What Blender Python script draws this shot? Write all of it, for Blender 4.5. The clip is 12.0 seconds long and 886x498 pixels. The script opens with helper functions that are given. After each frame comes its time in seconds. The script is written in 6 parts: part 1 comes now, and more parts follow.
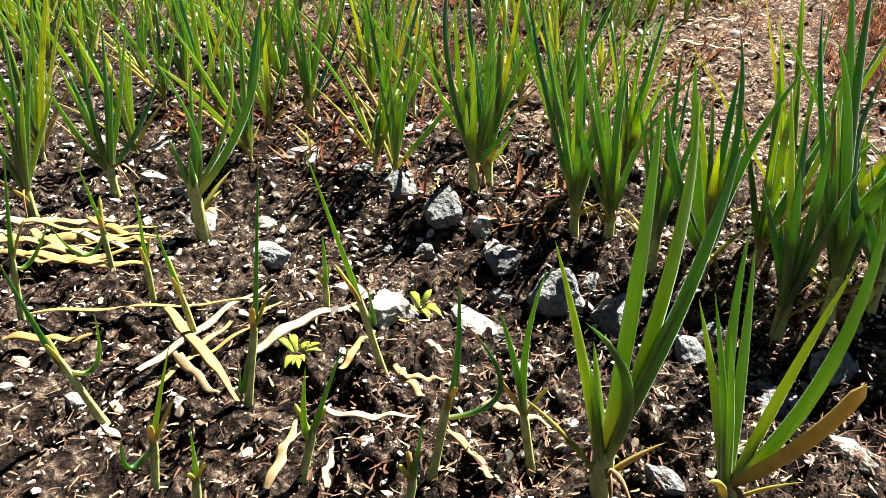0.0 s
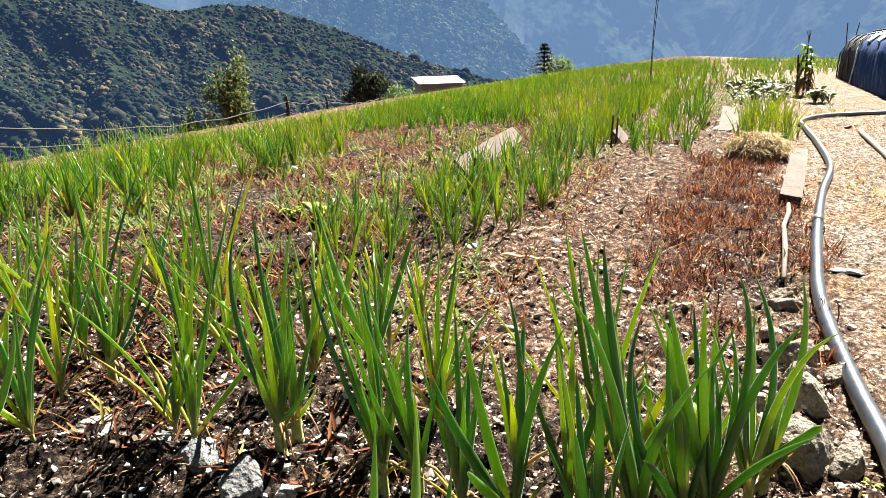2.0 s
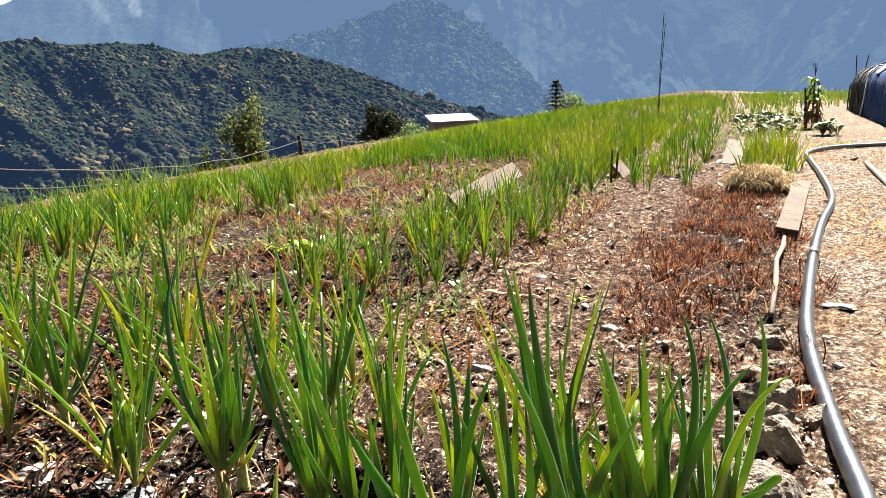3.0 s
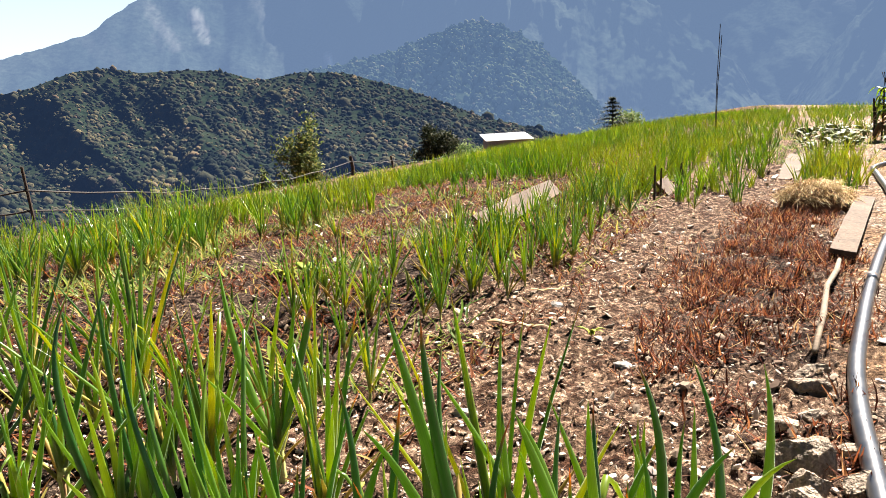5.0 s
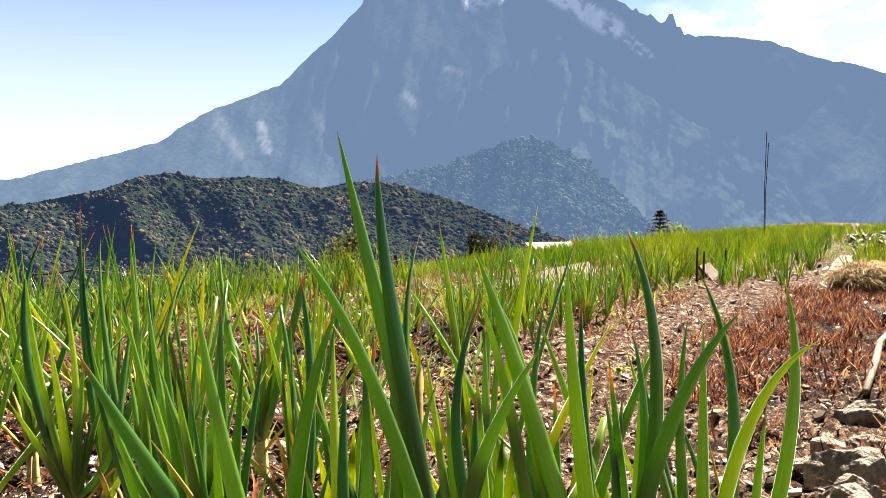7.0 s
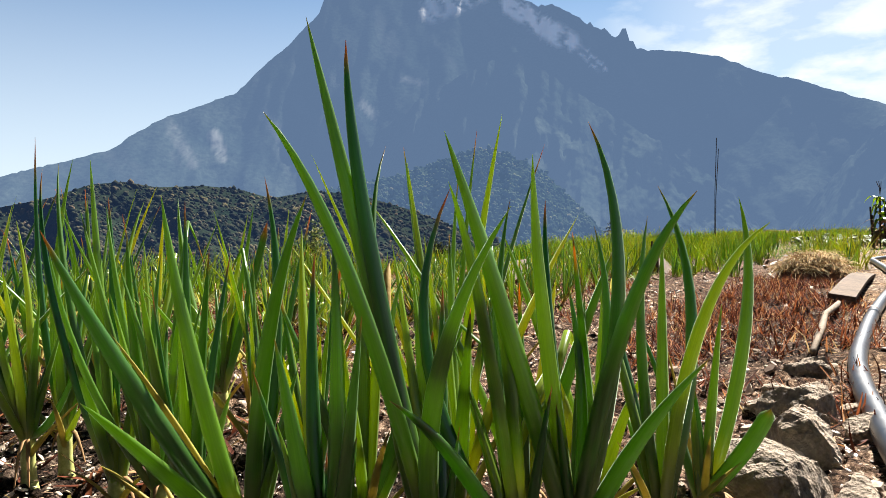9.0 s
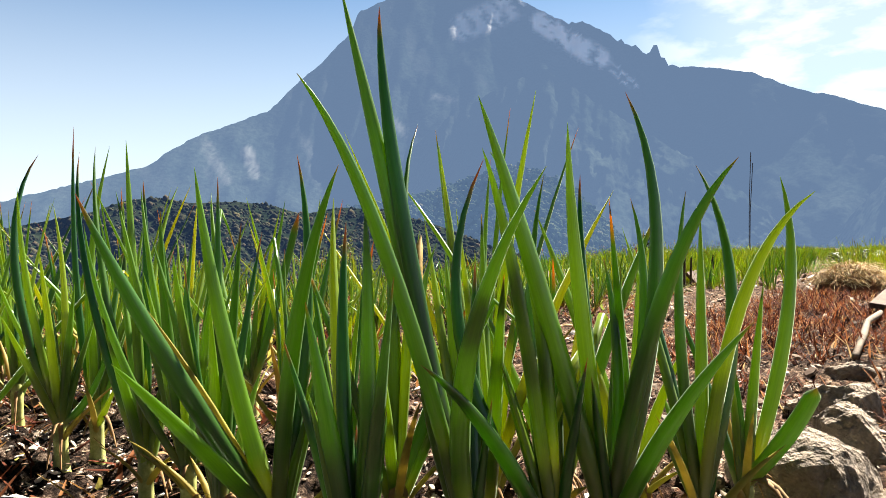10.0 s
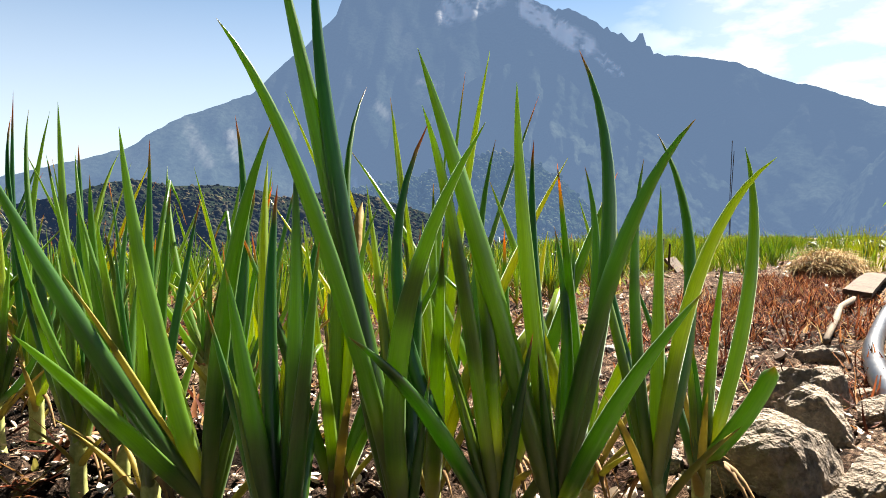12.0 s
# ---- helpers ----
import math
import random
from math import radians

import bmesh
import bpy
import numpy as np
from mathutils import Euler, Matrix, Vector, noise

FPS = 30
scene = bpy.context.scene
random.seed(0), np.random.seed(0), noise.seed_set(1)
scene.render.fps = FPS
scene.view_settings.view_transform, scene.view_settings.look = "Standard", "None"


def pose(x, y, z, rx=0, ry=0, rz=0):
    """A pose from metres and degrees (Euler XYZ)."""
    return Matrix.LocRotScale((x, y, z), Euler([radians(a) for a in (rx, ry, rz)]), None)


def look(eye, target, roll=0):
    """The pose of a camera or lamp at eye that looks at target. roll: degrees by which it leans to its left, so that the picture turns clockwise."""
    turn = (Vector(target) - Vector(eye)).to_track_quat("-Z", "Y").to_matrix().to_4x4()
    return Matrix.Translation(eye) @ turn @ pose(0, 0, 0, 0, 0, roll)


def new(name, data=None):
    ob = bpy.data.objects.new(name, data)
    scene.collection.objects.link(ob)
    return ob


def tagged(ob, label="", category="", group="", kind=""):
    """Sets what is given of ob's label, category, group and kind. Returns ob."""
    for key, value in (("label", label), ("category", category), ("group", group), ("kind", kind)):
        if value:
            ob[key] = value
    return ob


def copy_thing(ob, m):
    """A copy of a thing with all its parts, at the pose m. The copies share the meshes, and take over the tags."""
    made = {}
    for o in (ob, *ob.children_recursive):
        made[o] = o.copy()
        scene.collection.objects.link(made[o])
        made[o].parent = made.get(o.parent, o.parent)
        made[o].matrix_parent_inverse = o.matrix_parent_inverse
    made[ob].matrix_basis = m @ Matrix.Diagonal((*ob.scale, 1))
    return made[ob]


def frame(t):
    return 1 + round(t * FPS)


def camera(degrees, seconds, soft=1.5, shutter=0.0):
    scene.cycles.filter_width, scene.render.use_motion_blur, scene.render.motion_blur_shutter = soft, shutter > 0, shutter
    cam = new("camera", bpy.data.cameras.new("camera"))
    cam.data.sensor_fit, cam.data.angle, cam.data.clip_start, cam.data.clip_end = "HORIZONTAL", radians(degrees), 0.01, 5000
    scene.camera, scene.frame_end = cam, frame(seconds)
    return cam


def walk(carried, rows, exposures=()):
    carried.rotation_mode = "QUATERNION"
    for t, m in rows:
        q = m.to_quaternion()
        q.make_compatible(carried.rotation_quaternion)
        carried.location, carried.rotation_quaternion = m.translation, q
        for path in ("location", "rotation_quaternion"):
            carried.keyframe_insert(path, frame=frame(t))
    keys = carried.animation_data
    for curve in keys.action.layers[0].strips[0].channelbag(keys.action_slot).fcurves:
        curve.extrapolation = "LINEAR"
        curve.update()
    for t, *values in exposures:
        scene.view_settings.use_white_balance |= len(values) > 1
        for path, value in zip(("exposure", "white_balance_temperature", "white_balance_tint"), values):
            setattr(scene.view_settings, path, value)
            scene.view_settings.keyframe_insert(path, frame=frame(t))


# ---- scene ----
cam = camera(63.8, 12.0, soft=0.42)
PATH = [
    (0, (-0.012, 0.006, 0.608), (-0.002, 1.727, -0.41), 0.0),
    (0.5, (0.008, 0.018, 0.633), (0.16, 1.79, -0.283), -0.8),
    (1, (0.037, 0.036, 0.651), (0.298, 1.854, -0.14), -1.2),
    (1.5, (0.084, 0.057, 0.68), (0.42, 1.907, 0.0), -1.4),
    (2, (0.147, 0.08, 0.699), (0.494, 1.972, 0.151), -1.5),
    (2.5, (0.215, 0.097, 0.696), (0.55, 2.014, 0.235), -2.3),
    (3, (0.272, 0.103, 0.686), (0.581, 2.028, 0.238), -2.3),
    (3.2, (0.286, 0.108, 0.688), (0.658, 2.027, 0.267), -2.6),
    (4.8, (0.455, 0.275, 0.646), (0.683, 2.218, 0.232), -3.0),
    (5, (0.475, 0.284, 0.647), (0.626, 2.241, 0.26), -3.3),
    (5.5, (0.547, 0.287, 0.635), (0.469, 2.259, 0.307), -2.0),
    (6, (0.559, 0.291, 0.606), (0.454, 2.266, 0.309), -2.4),
    (6.5, (0.54, 0.318, 0.501), (0.544, 2.297, 0.217), -1.8),
    (7, (0.537, 0.321, 0.412), (0.576, 2.32, 0.336), -1.4),
    (7.2, (0.536, 0.318, 0.38), (0.626, 2.316, 0.347), -1.3),
    (8.8, (0.527, 0.307, 0.323), (0.69, 2.3, 0.287), -1.0),
    (9, (0.526, 0.309, 0.313), (0.684, 2.303, 0.262), -1.4),
    (9.5, (0.525, 0.315, 0.3), (0.669, 2.308, 0.224), -1.6),
    (10, (0.523, 0.318, 0.275), (0.6, 2.316, 0.272), -1.1),
    (10.5, (0.523, 0.315, 0.255), (0.61, 2.313, 0.216), -1.2),
    (11, (0.533, 0.325, 0.24), (0.589, 2.324, 0.194), -0.9),
    (11.5, (0.542, 0.335, 0.248), (0.664, 2.331, 0.21), -1.2),
    (12, (0.558, 0.353, 0.26), (0.68, 2.349, 0.217), -0.5),
]
walk(cam, [(t, look(eye, target, roll)) for t, eye, target, roll in PATH],
     [(0, 2.04, 6150, 5), (0.5, 2.16, 6150, 5), (1.0, 2.20, 6150, 6), (2.0, 2.10, 6200, 7), (3.0, 1.97, 6300, 9), (5.0, 1.96, 6700, 13), (6.0, 1.98, 6850, 16), (7.2, 2.07, 6800, 12),
      (8.8, 1.56, 6500, 10), (9.05, 1.62, 6500, 10), (9.6, 1.83, 6700, 10), (10.5, 1.86, 6750, 10), (12, 1.88, 6750, 10)])

# ---- world, sun, exposure ----
SUN_AZ, SUN_EL = 42.0, 47.0      # degrees: from +y towards +x, and above the horizon


def bearing(az, el, d=1.0):
    """A way from a compass angle (from +y towards +x) and a height angle, in degrees."""
    a, e = radians(az), radians(el)
    return Vector((math.sin(a) * math.cos(e), math.cos(a) * math.cos(e), math.sin(e))) * d


world = bpy.data.worlds.new("sky")
scene.world = world
world.use_nodes = True
wn, wl = world.node_tree.nodes, world.node_tree.links
sky = wn.new("ShaderNodeTexSky")
sky.sky_type, sky.sun_disc = "NISHITA", False
sky.sun_elevation, sky.sun_rotation = radians(SUN_EL), radians(SUN_AZ)
sky.altitude, sky.air_density, sky.dust_density, sky.ozone_density = 1500, 1.0, 0.4, 1.2
geo = wn.new("ShaderNodeTexCoord")
stretch = wn.new("ShaderNodeMapping")
stretch.inputs["Scale"].default_value = (1.0, 1.0, 2.6)
stretch.inputs["Location"].default_value = (8.4, 2.6, 0.3)
puffs = wn.new("ShaderNodeTexNoise")
puffs.inputs["Scale"].default_value, puffs.inputs["Detail"].default_value, puffs.inputs["Roughness"].default_value = 7.5, 8, 0.55
cut = wn.new("ShaderNodeMapRange")
cut.inputs["From Min"].default_value, cut.inputs["From Max"].default_value = 0.42, 0.56
cut.inputs["To Min"].default_value = 0.55      # thin veil between the puffs
mixc = wn.new("ShaderNodeMixRGB")
mixc.inputs["Color2"].default_value = (15.5, 16.6, 17.4, 1)
wl.new(geo.outputs["Generated"], stretch.inputs["Vector"])
wl.new(stretch.outputs["Vector"], puffs.inputs["Vector"])
wl.new(puffs.outputs["Fac"], cut.inputs["Value"])
height = wn.new("ShaderNodeSeparateXYZ")
haze = wn.new("ShaderNodeMapRange")
haze.inputs["From Min"].default_value, haze.inputs["From Max"].default_value = 0.40, 0.04
haze.inputs["To Max"].default_value = 0.8
most = wn.new("ShaderNodeMath")
most.operation = "MAXIMUM"
wl.new(geo.outputs["Generated"], height.inputs["Vector"])
wl.new(height.outputs["Z"], haze.inputs["Value"])
aim = wn.new("ShaderNodeVectorMath")          # a bank of small clouds over the mountain's shoulder
aim.operation = "DOT_PRODUCT"
aim.inputs[1].default_value = bearing(31, 11.5)
bank = wn.new("ShaderNodeMapRange")
bank.inputs["From Min"].default_value, bank.inputs["From Max"].default_value = math.cos(radians(17)), math.cos(radians(5))
both = wn.new("ShaderNodeMath")
both.operation = "MULTIPLY"
wl.new(geo.outputs["Generated"], aim.inputs[0])
wl.new(aim.outputs["Value"], bank.inputs["Value"])
wl.new(bank.outputs["Result"], both.inputs[0])
wl.new(cut.outputs["Result"], both.inputs[1])
tint = wn.new("ShaderNodeMixRGB")              # clear mountain air
tint.blend_type = "MULTIPLY"
tint.inputs["Fac"].default_value, tint.inputs["Color2"].default_value = 1.0, (0.82, 1.46, 1.78, 1)
wl.new(sky.outputs["Color"], tint.inputs["Color1"])
wl.new(both.outputs["Value"], most.inputs[0])
wl.new(haze.outputs["Result"], most.inputs[1])
wl.new(most.outputs["Value"], mixc.inputs["Fac"])
deep = wn.new("ShaderNodeMapRange")            # the sky deepens towards the zenith
deep.inputs["From Min"].default_value, deep.inputs["From Max"].default_value = 0.42, 0.8
deep.inputs["To Min"].default_value, deep.inputs["To Max"].default_value = 1.0, 0.06
dark = wn.new("ShaderNodeMixRGB")
dark.blend_type = "MULTIPLY"
dark.inputs["Fac"].default_value = 1.0
wl.new(height.outputs["Z"], deep.inputs["Value"])
wl.new(tint.outputs["Color"], dark.inputs["Color1"])
wl.new(deep.outputs["Result"], dark.inputs["Color2"])
wl.new(dark.outputs["Color"], mixc.inputs["Color1"])
towards = wn.new("ShaderNodeVectorMath")      # haze scatters forward: the sky dims away from the sun
towards.operation = "DOT_PRODUCT"
towards.inputs[1].default_value = bearing(SUN_AZ, SUN_EL)
forward = wn.new("ShaderNodeMapRange")
forward.inputs["From Min"].default_value, forward.inputs["From Max"].default_value = -0.6, 0.25
forward.inputs["To Min"].default_value, forward.inputs["To Max"].default_value = 0.06, 1.0
dim = wn.new("ShaderNodeMixRGB")
dim.blend_type = "MULTIPLY"
dim.inputs["Fac"].default_value = 1.0
wl.new(geo.outputs["Generated"], towards.inputs[0])
wl.new(towards.outputs["Value"], forward.inputs["Value"])
wl.new(mixc.outputs["Color"], dim.inputs["Color1"])
wl.new(forward.outputs["Result"], dim.inputs["Color2"])
wl.new(dim.outputs["Color"], wn["Background"].inputs["Color"])
wn["Background"].inputs["Strength"].default_value = 0.0215

sun = new("sun", bpy.data.lights.new("sun", "SUN"))
sun.data.energy, sun.data.angle, sun.data.color = 8.5, radians(0.55), (1.0, 0.945, 0.875)
sun.matrix_world = look(bearing(SUN_AZ, SUN_EL, 60), (0, 0, 0))


# ---- small helpers ----
def lattice(ix, iy, seed):
    n = (ix.astype(np.int64) * 374761393 + iy.astype(np.int64) * 668265263 + seed * 982451653) & 0x7FFFFFFF
    n = ((n ^ (n >> 13)) * 1274126177) & 0x7FFFFFFF
    return ((n ^ (n >> 16)) & 0xFFFF) / 65535.0


def vnoise(x, y, seed=0):
    """Smooth value noise from 0 to 1 on arrays."""
    x, y = np.asarray(x, float), np.asarray(y, float)
    ix, iy = np.floor(x), np.floor(y)
    fx, fy = x - ix, y - iy
    fx, fy = fx * fx * (3 - 2 * fx), fy * fy * (3 - 2 * fy)
    a, b = lattice(ix, iy, seed), lattice(ix + 1, iy, seed)
    c, d = lattice(ix, iy + 1, seed), lattice(ix + 1, iy + 1, seed)
    return (a + (b - a) * fx) * (1 - fy) + (c + (d - c) * fx) * fy


def fbm(x, y, octaves=4, seed=0, gain=0.5):
    total, amp, norm = 0.0, 1.0, 0.0
    for k in range(octaves):
        total = total + amp * vnoise(x * 2 ** k + 17.3 * k, y * 2 ** k - 9.1 * k, seed + k)
        norm += amp
        amp *= gain
    return total / norm


def ridged(x, y, octaves=4, seed=0):
    total, amp, norm = 0.0, 1.0, 0.0
    for k in range(octaves):
        total = total + amp * (1 - np.abs(2 * vnoise(x * 2 ** k + 5.7 * k, y * 2 ** k + 3.3 * k, seed + k) - 1))
        norm += amp
        amp *= 0.5
    return total / norm


def step(v, lo, hi):
    t = np.clip((np.asarray(v, float) - lo) / (hi - lo), 0, 1)
    return t * t * (3 - 2 * t)


ROW = radians(31.0)              # the beds run this way, from +y towards +x


def uv_of(x, y):
    """Field coordinates: u along the beds, v across them to the right."""
    return x * math.sin(ROW) + y * math.cos(ROW), x * math.cos(ROW) - y * math.sin(ROW)


def xy_of(u, v):
    return u * math.sin(ROW) + v * math.cos(ROW), u * math.cos(ROW) - v * math.sin(ROW)


def lay(x, y):
    """Large lie of the land, in metres, without clods."""
    u, v = uv_of(np.asarray(x, float), np.asarray(y, float))
    left = np.clip((-v - 1.6) / 7.0, 0, 3)
    z = -0.9 * np.minimum(left, 1.0) ** 1.4 - 0.25 * np.clip(u / 34, 0, 1.5) ** 2
    # furrow in front of the first bed
    z = z - 0.05 * np.exp(-((u - 0.86) / 0.13) ** 2) * step(v, -1.5, -0.9) * (1 - step(v, 0.3, 0.6))
    # beyond the field the land drops into the valley
    edge = np.maximum(np.maximum(-v - 10.5, u - 36.0), np.maximum(v - 26.0, -u - 30.0))
    drop = np.clip(edge, 0, None)
    z = z - np.minimum(drop * 0.55, 40 + drop * 0.12)
    return np.maximum(z, -260.0)


def mesh_of(name, verts, faces, smooth=True):
    me = bpy.data.meshes.new(name)
    me.from_pydata([tuple(p) for p in verts], [], [tuple(f) for f in faces])
    me.polygons.foreach_set("use_smooth", [smooth] * len(me.polygons))
    me.update()
    return me


def quick_mesh(name, verts, faces, smooth=True):
    """From arrays: verts (n,3), faces (m,k)."""
    verts, faces = np.asarray(verts, np.float32), np.asarray(faces, np.int32)
    me = bpy.data.meshes.new(name)
    k = faces.shape[1]
    me.vertices.add(len(verts)), me.loops.add(faces.size), me.polygons.add(len(faces))
    me.vertices.foreach_set("co", verts.ravel())
    me.loops.foreach_set("vertex_index", faces.ravel())
    me.polygons.foreach_set("loop_start", np.arange(0, faces.size, k, dtype=np.int32))
    me.polygons.foreach_set("loop_total", np.full(len(faces), k, dtype=np.int32))
    me.polygons.foreach_set("use_smooth", np.full(len(faces), smooth))
    me.update(calc_edges=True)
    return me


def grid_faces(rows, cols, wrap=False):
    """Quads of a grid of rows x cols vertices."""
    r = np.arange(rows - 1)[:, None]
    c = np.arange(cols if wrap else cols - 1)[None, :]
    a, b = r * cols + c, r * cols + (c + 1) % cols
    return np.stack([a, b, b + cols, a + cols], -1).reshape(-1, 4)


def part(name, data, material, parent=None, label=""):
    """Links a mesh or bmesh as one object, under a thing where one is given."""
    if isinstance(data, bmesh.types.BMesh):
        me = bpy.data.meshes.new(name)
        data.to_mesh(me)
        data.free()
        data = me
    ob = new(name, data)
    if material and not data.materials:
        data.materials.append(material)
    if parent:
        ob.parent = parent
    if label:
        ob["label"] = label
    return ob


def paint(me, name, rgb):
    """A colour attribute, one colour a vertex."""
    at = me.color_attributes.new(name, "FLOAT_COLOR", "POINT")
    rgba = np.ones((len(me.vertices), 4), np.float32)
    rgba[:, :3] = rgb
    at.data.foreach_set("color", rgba.ravel())

# ---- materials ----
def material(name, rough=0.7, metal=0.0):
    m = bpy.data.materials.new(name)
    m.use_nodes = True
    b = m.node_tree.nodes["Principled BSDF"]
    b.inputs["Roughness"].default_value, b.inputs["Metallic"].default_value = rough, metal
    return m, m.node_tree.nodes, m.node_tree.links, b


def noise_node(n, l, scale, detail=4, rough=0.5, coord=None):
    t = n.new("ShaderNodeTexNoise")
    t.inputs["Scale"].default_value, t.inputs["Detail"].default_value, t.inputs["Roughness"].default_value = scale, detail, rough
    if coord:
        l.new(coord, t.inputs["Vector"])
    return t


def ramp_node(n, l, source, stops):
    r = n.new("ShaderNodeValToRGB")
    els = r.color_ramp.elements
    while len(els) < len(stops):
        els.new(0.5)
    for e, (p, c) in zip(els, stops):
        e.position, e.color = p, (*c, 1)
    l.new(source, r.inputs["Fac"])
    return r


def mix_node(n, l, fac, a, b, mode="MIX"):
    m = n.new("ShaderNodeMixRGB")
    m.blend_type = mode
    for key, src in (("Fac", fac), ("Color1", a), ("Color2", b)):
        if isinstance(src, (int, float)):
            m.inputs[key].default_value = src
        elif isinstance(src, tuple):
            m.inputs[key].default_value = (*src, 1)
        else:
            l.new(src, m.inputs[key])
    return m.outputs["Color"]


def bump_node(n, l, height, strength, distance, target):
    b = n.new("ShaderNodeBump")
    b.inputs["Strength"].default_value, b.inputs["Distance"].default_value = strength, distance
    l.new(height, b.inputs["Height"])
    l.new(b.outputs["Normal"], target.inputs["Normal"])
    return b


def obj_coord(n):
    return n.new("ShaderNodeTexCoord").outputs["Object"]


def speckled(name, dark, light, scale, rough=0.85, bump=0.3, dist=0.01, fine=8.0, vary=0.15):
    """A rough mineral or woody surface in two tones, at two scales."""
    m, n, l, b = material(name, rough)
    b.inputs["Specular IOR Level"].default_value = 0.2
    co = obj_coord(n)
    big, small = noise_node(n, l, scale, 4, 0.6, co), noise_node(n, l, scale * fine, 4, 0.6, co)
    c = ramp_node(n, l, big.outputs["Fac"], [(0.3, dark), (0.7, light)]).outputs["Color"]
    c = mix_node(n, l, 0.5, c, ramp_node(n, l, small.outputs["Fac"], [(0.3, tuple(v * 0.55 for v in dark)), (0.7, light)]).outputs["Color"])
    info = n.new("ShaderNodeObjectInfo")
    hs = n.new("ShaderNodeHueSaturation")
    mr = n.new("ShaderNodeMapRange")
    mr.inputs["To Min"].default_value, mr.inputs["To Max"].default_value = 1 - vary, 1 + vary
    l.new(info.outputs["Random"], mr.inputs["Value"])
    l.new(mr.outputs["Result"], hs.inputs["Value"])
    l.new(c, hs.inputs["Color"])
    l.new(hs.outputs["Color"], b.inputs["Base Color"])
    bump_node(n, l, small.outputs["Fac"], bump, dist, b)
    return m


def soil_material():
    m, n, l, b = material("soil", 0.95)
    b.inputs["Specular IOR Level"].default_value = 0.05
    co = obj_coord(n)
    zone = n.new("ShaderNodeVertexColor")
    zone.layer_name = "zone"
    sep = n.new("ShaderNodeSeparateColor")
    l.new(zone.outputs["Color"], sep.inputs["Color"])
    a, f, g = noise_node(n, l, 16, 7, 0.72, co), noise_node(n, l, 46, 8, 0.75, co), noise_node(n, l, 260, 4, 0.6, co)
    cell = n.new("ShaderNodeTexVoronoi")             # crumbs and grit, each with a tone of its own
    cell.inputs["Scale"].default_value = 130
    l.new(co, cell.inputs["Vector"])
    tone = n.new("ShaderNodeSeparateColor")
    l.new(cell.outputs["Color"], tone.inputs["Color"])
    grit = ramp_node(n, l, tone.outputs["Red"], [(0.0, (0.10, 0.09, 0.08)), (0.45, (0.36, 0.33, 0.31)), (0.74, (0.56, 0.54, 0.53)), (0.82, (0.86, 0.85, 0.85)), (1.0, (0.97, 0.97, 0.98))]).outputs["Color"]
    bed = ramp_node(n, l, f.outputs["Fac"], [(0.41, (0.004, 0.0026, 0.002)), (0.5, (0.026, 0.0185, 0.0145)), (0.58, (0.083, 0.064, 0.051)), (0.68, (0.28, 0.235, 0.195))]).outputs["Color"]
    bare = ramp_node(n, l, f.outputs["Fac"], [(0.38, (0.014, 0.009, 0.006)), (0.5, (0.096, 0.066, 0.047)), (0.58, (0.213, 0.160, 0.119)), (0.68, (0.42, 0.355, 0.285))]).outputs["Color"]
    path = ramp_node(n, l, f.outputs["Fac"], [(0.38, (0.045, 0.030, 0.021)), (0.5, (0.165, 0.132, 0.106)), (0.62, (0.36, 0.315, 0.27))]).outputs["Color"]
    litter = ramp_node(n, l, a.outputs["Fac"], [(0.43, (0, 0, 0)), (0.51, (1, 1, 1))]).outputs["Color"]
    bare = mix_node(n, l, litter, ramp_node(n, l, f.outputs["Fac"], [(0.36, (0.012, 0.006, 0.004)), (0.52, (0.060, 0.032, 0.020)), (0.68, (0.20, 0.11, 0.065))]).outputs["Color"], bare)
    wide = noise_node(n, l, 2.2, 5, 0.6, co)
    dry = ramp_node(n, l, wide.outputs["Fac"], [(0.48, (0, 0, 0)), (0.60, (0.55, 0.55, 0.55))]).outputs["Color"]
    path = mix_node(n, l, dry, path, ramp_node(n, l, f.outputs["Fac"], [(0.36, (0.06, 0.032, 0.014)), (0.5, (0.17, 0.098, 0.042)), (0.68, (0.34, 0.22, 0.10))]).outputs["Color"])
    c = mix_node(n, l, sep.outputs["Red"], bed, bare)
    c = mix_node(n, l, sep.outputs["Green"], c, path)
    grass = ramp_node(n, l, a.outputs["Fac"], [(0.4, (0.016, 0.007, 0.004)), (0.52, (0.065, 0.028, 0.013)), (0.68, (0.20, 0.11, 0.05))]).outputs["Color"]
    c = mix_node(n, l, sep.outputs["Blue"], c, grass)
    c = mix_node(n, l, 0.75, c, ramp_node(n, l, a.outputs["Fac"], [(0.36, (0.14, 0.10, 0.07)), (0.5, (0.46, 0.42, 0.37)), (0.64, (0.78, 0.70, 0.60))]).outputs["Color"], "OVERLAY")
    c = mix_node(n, l, 0.8, c, grit, "OVERLAY")
    l.new(c, b.inputs["Base Color"])
    add = n.new("ShaderNodeMath")
    add.operation = "ADD"
    l.new(f.outputs["Fac"], add.inputs[0]), l.new(g.outputs["Fac"], add.inputs[1])
    bump_node(n, l, add.outputs["Value"], 0.9, 0.012, b)
    return m


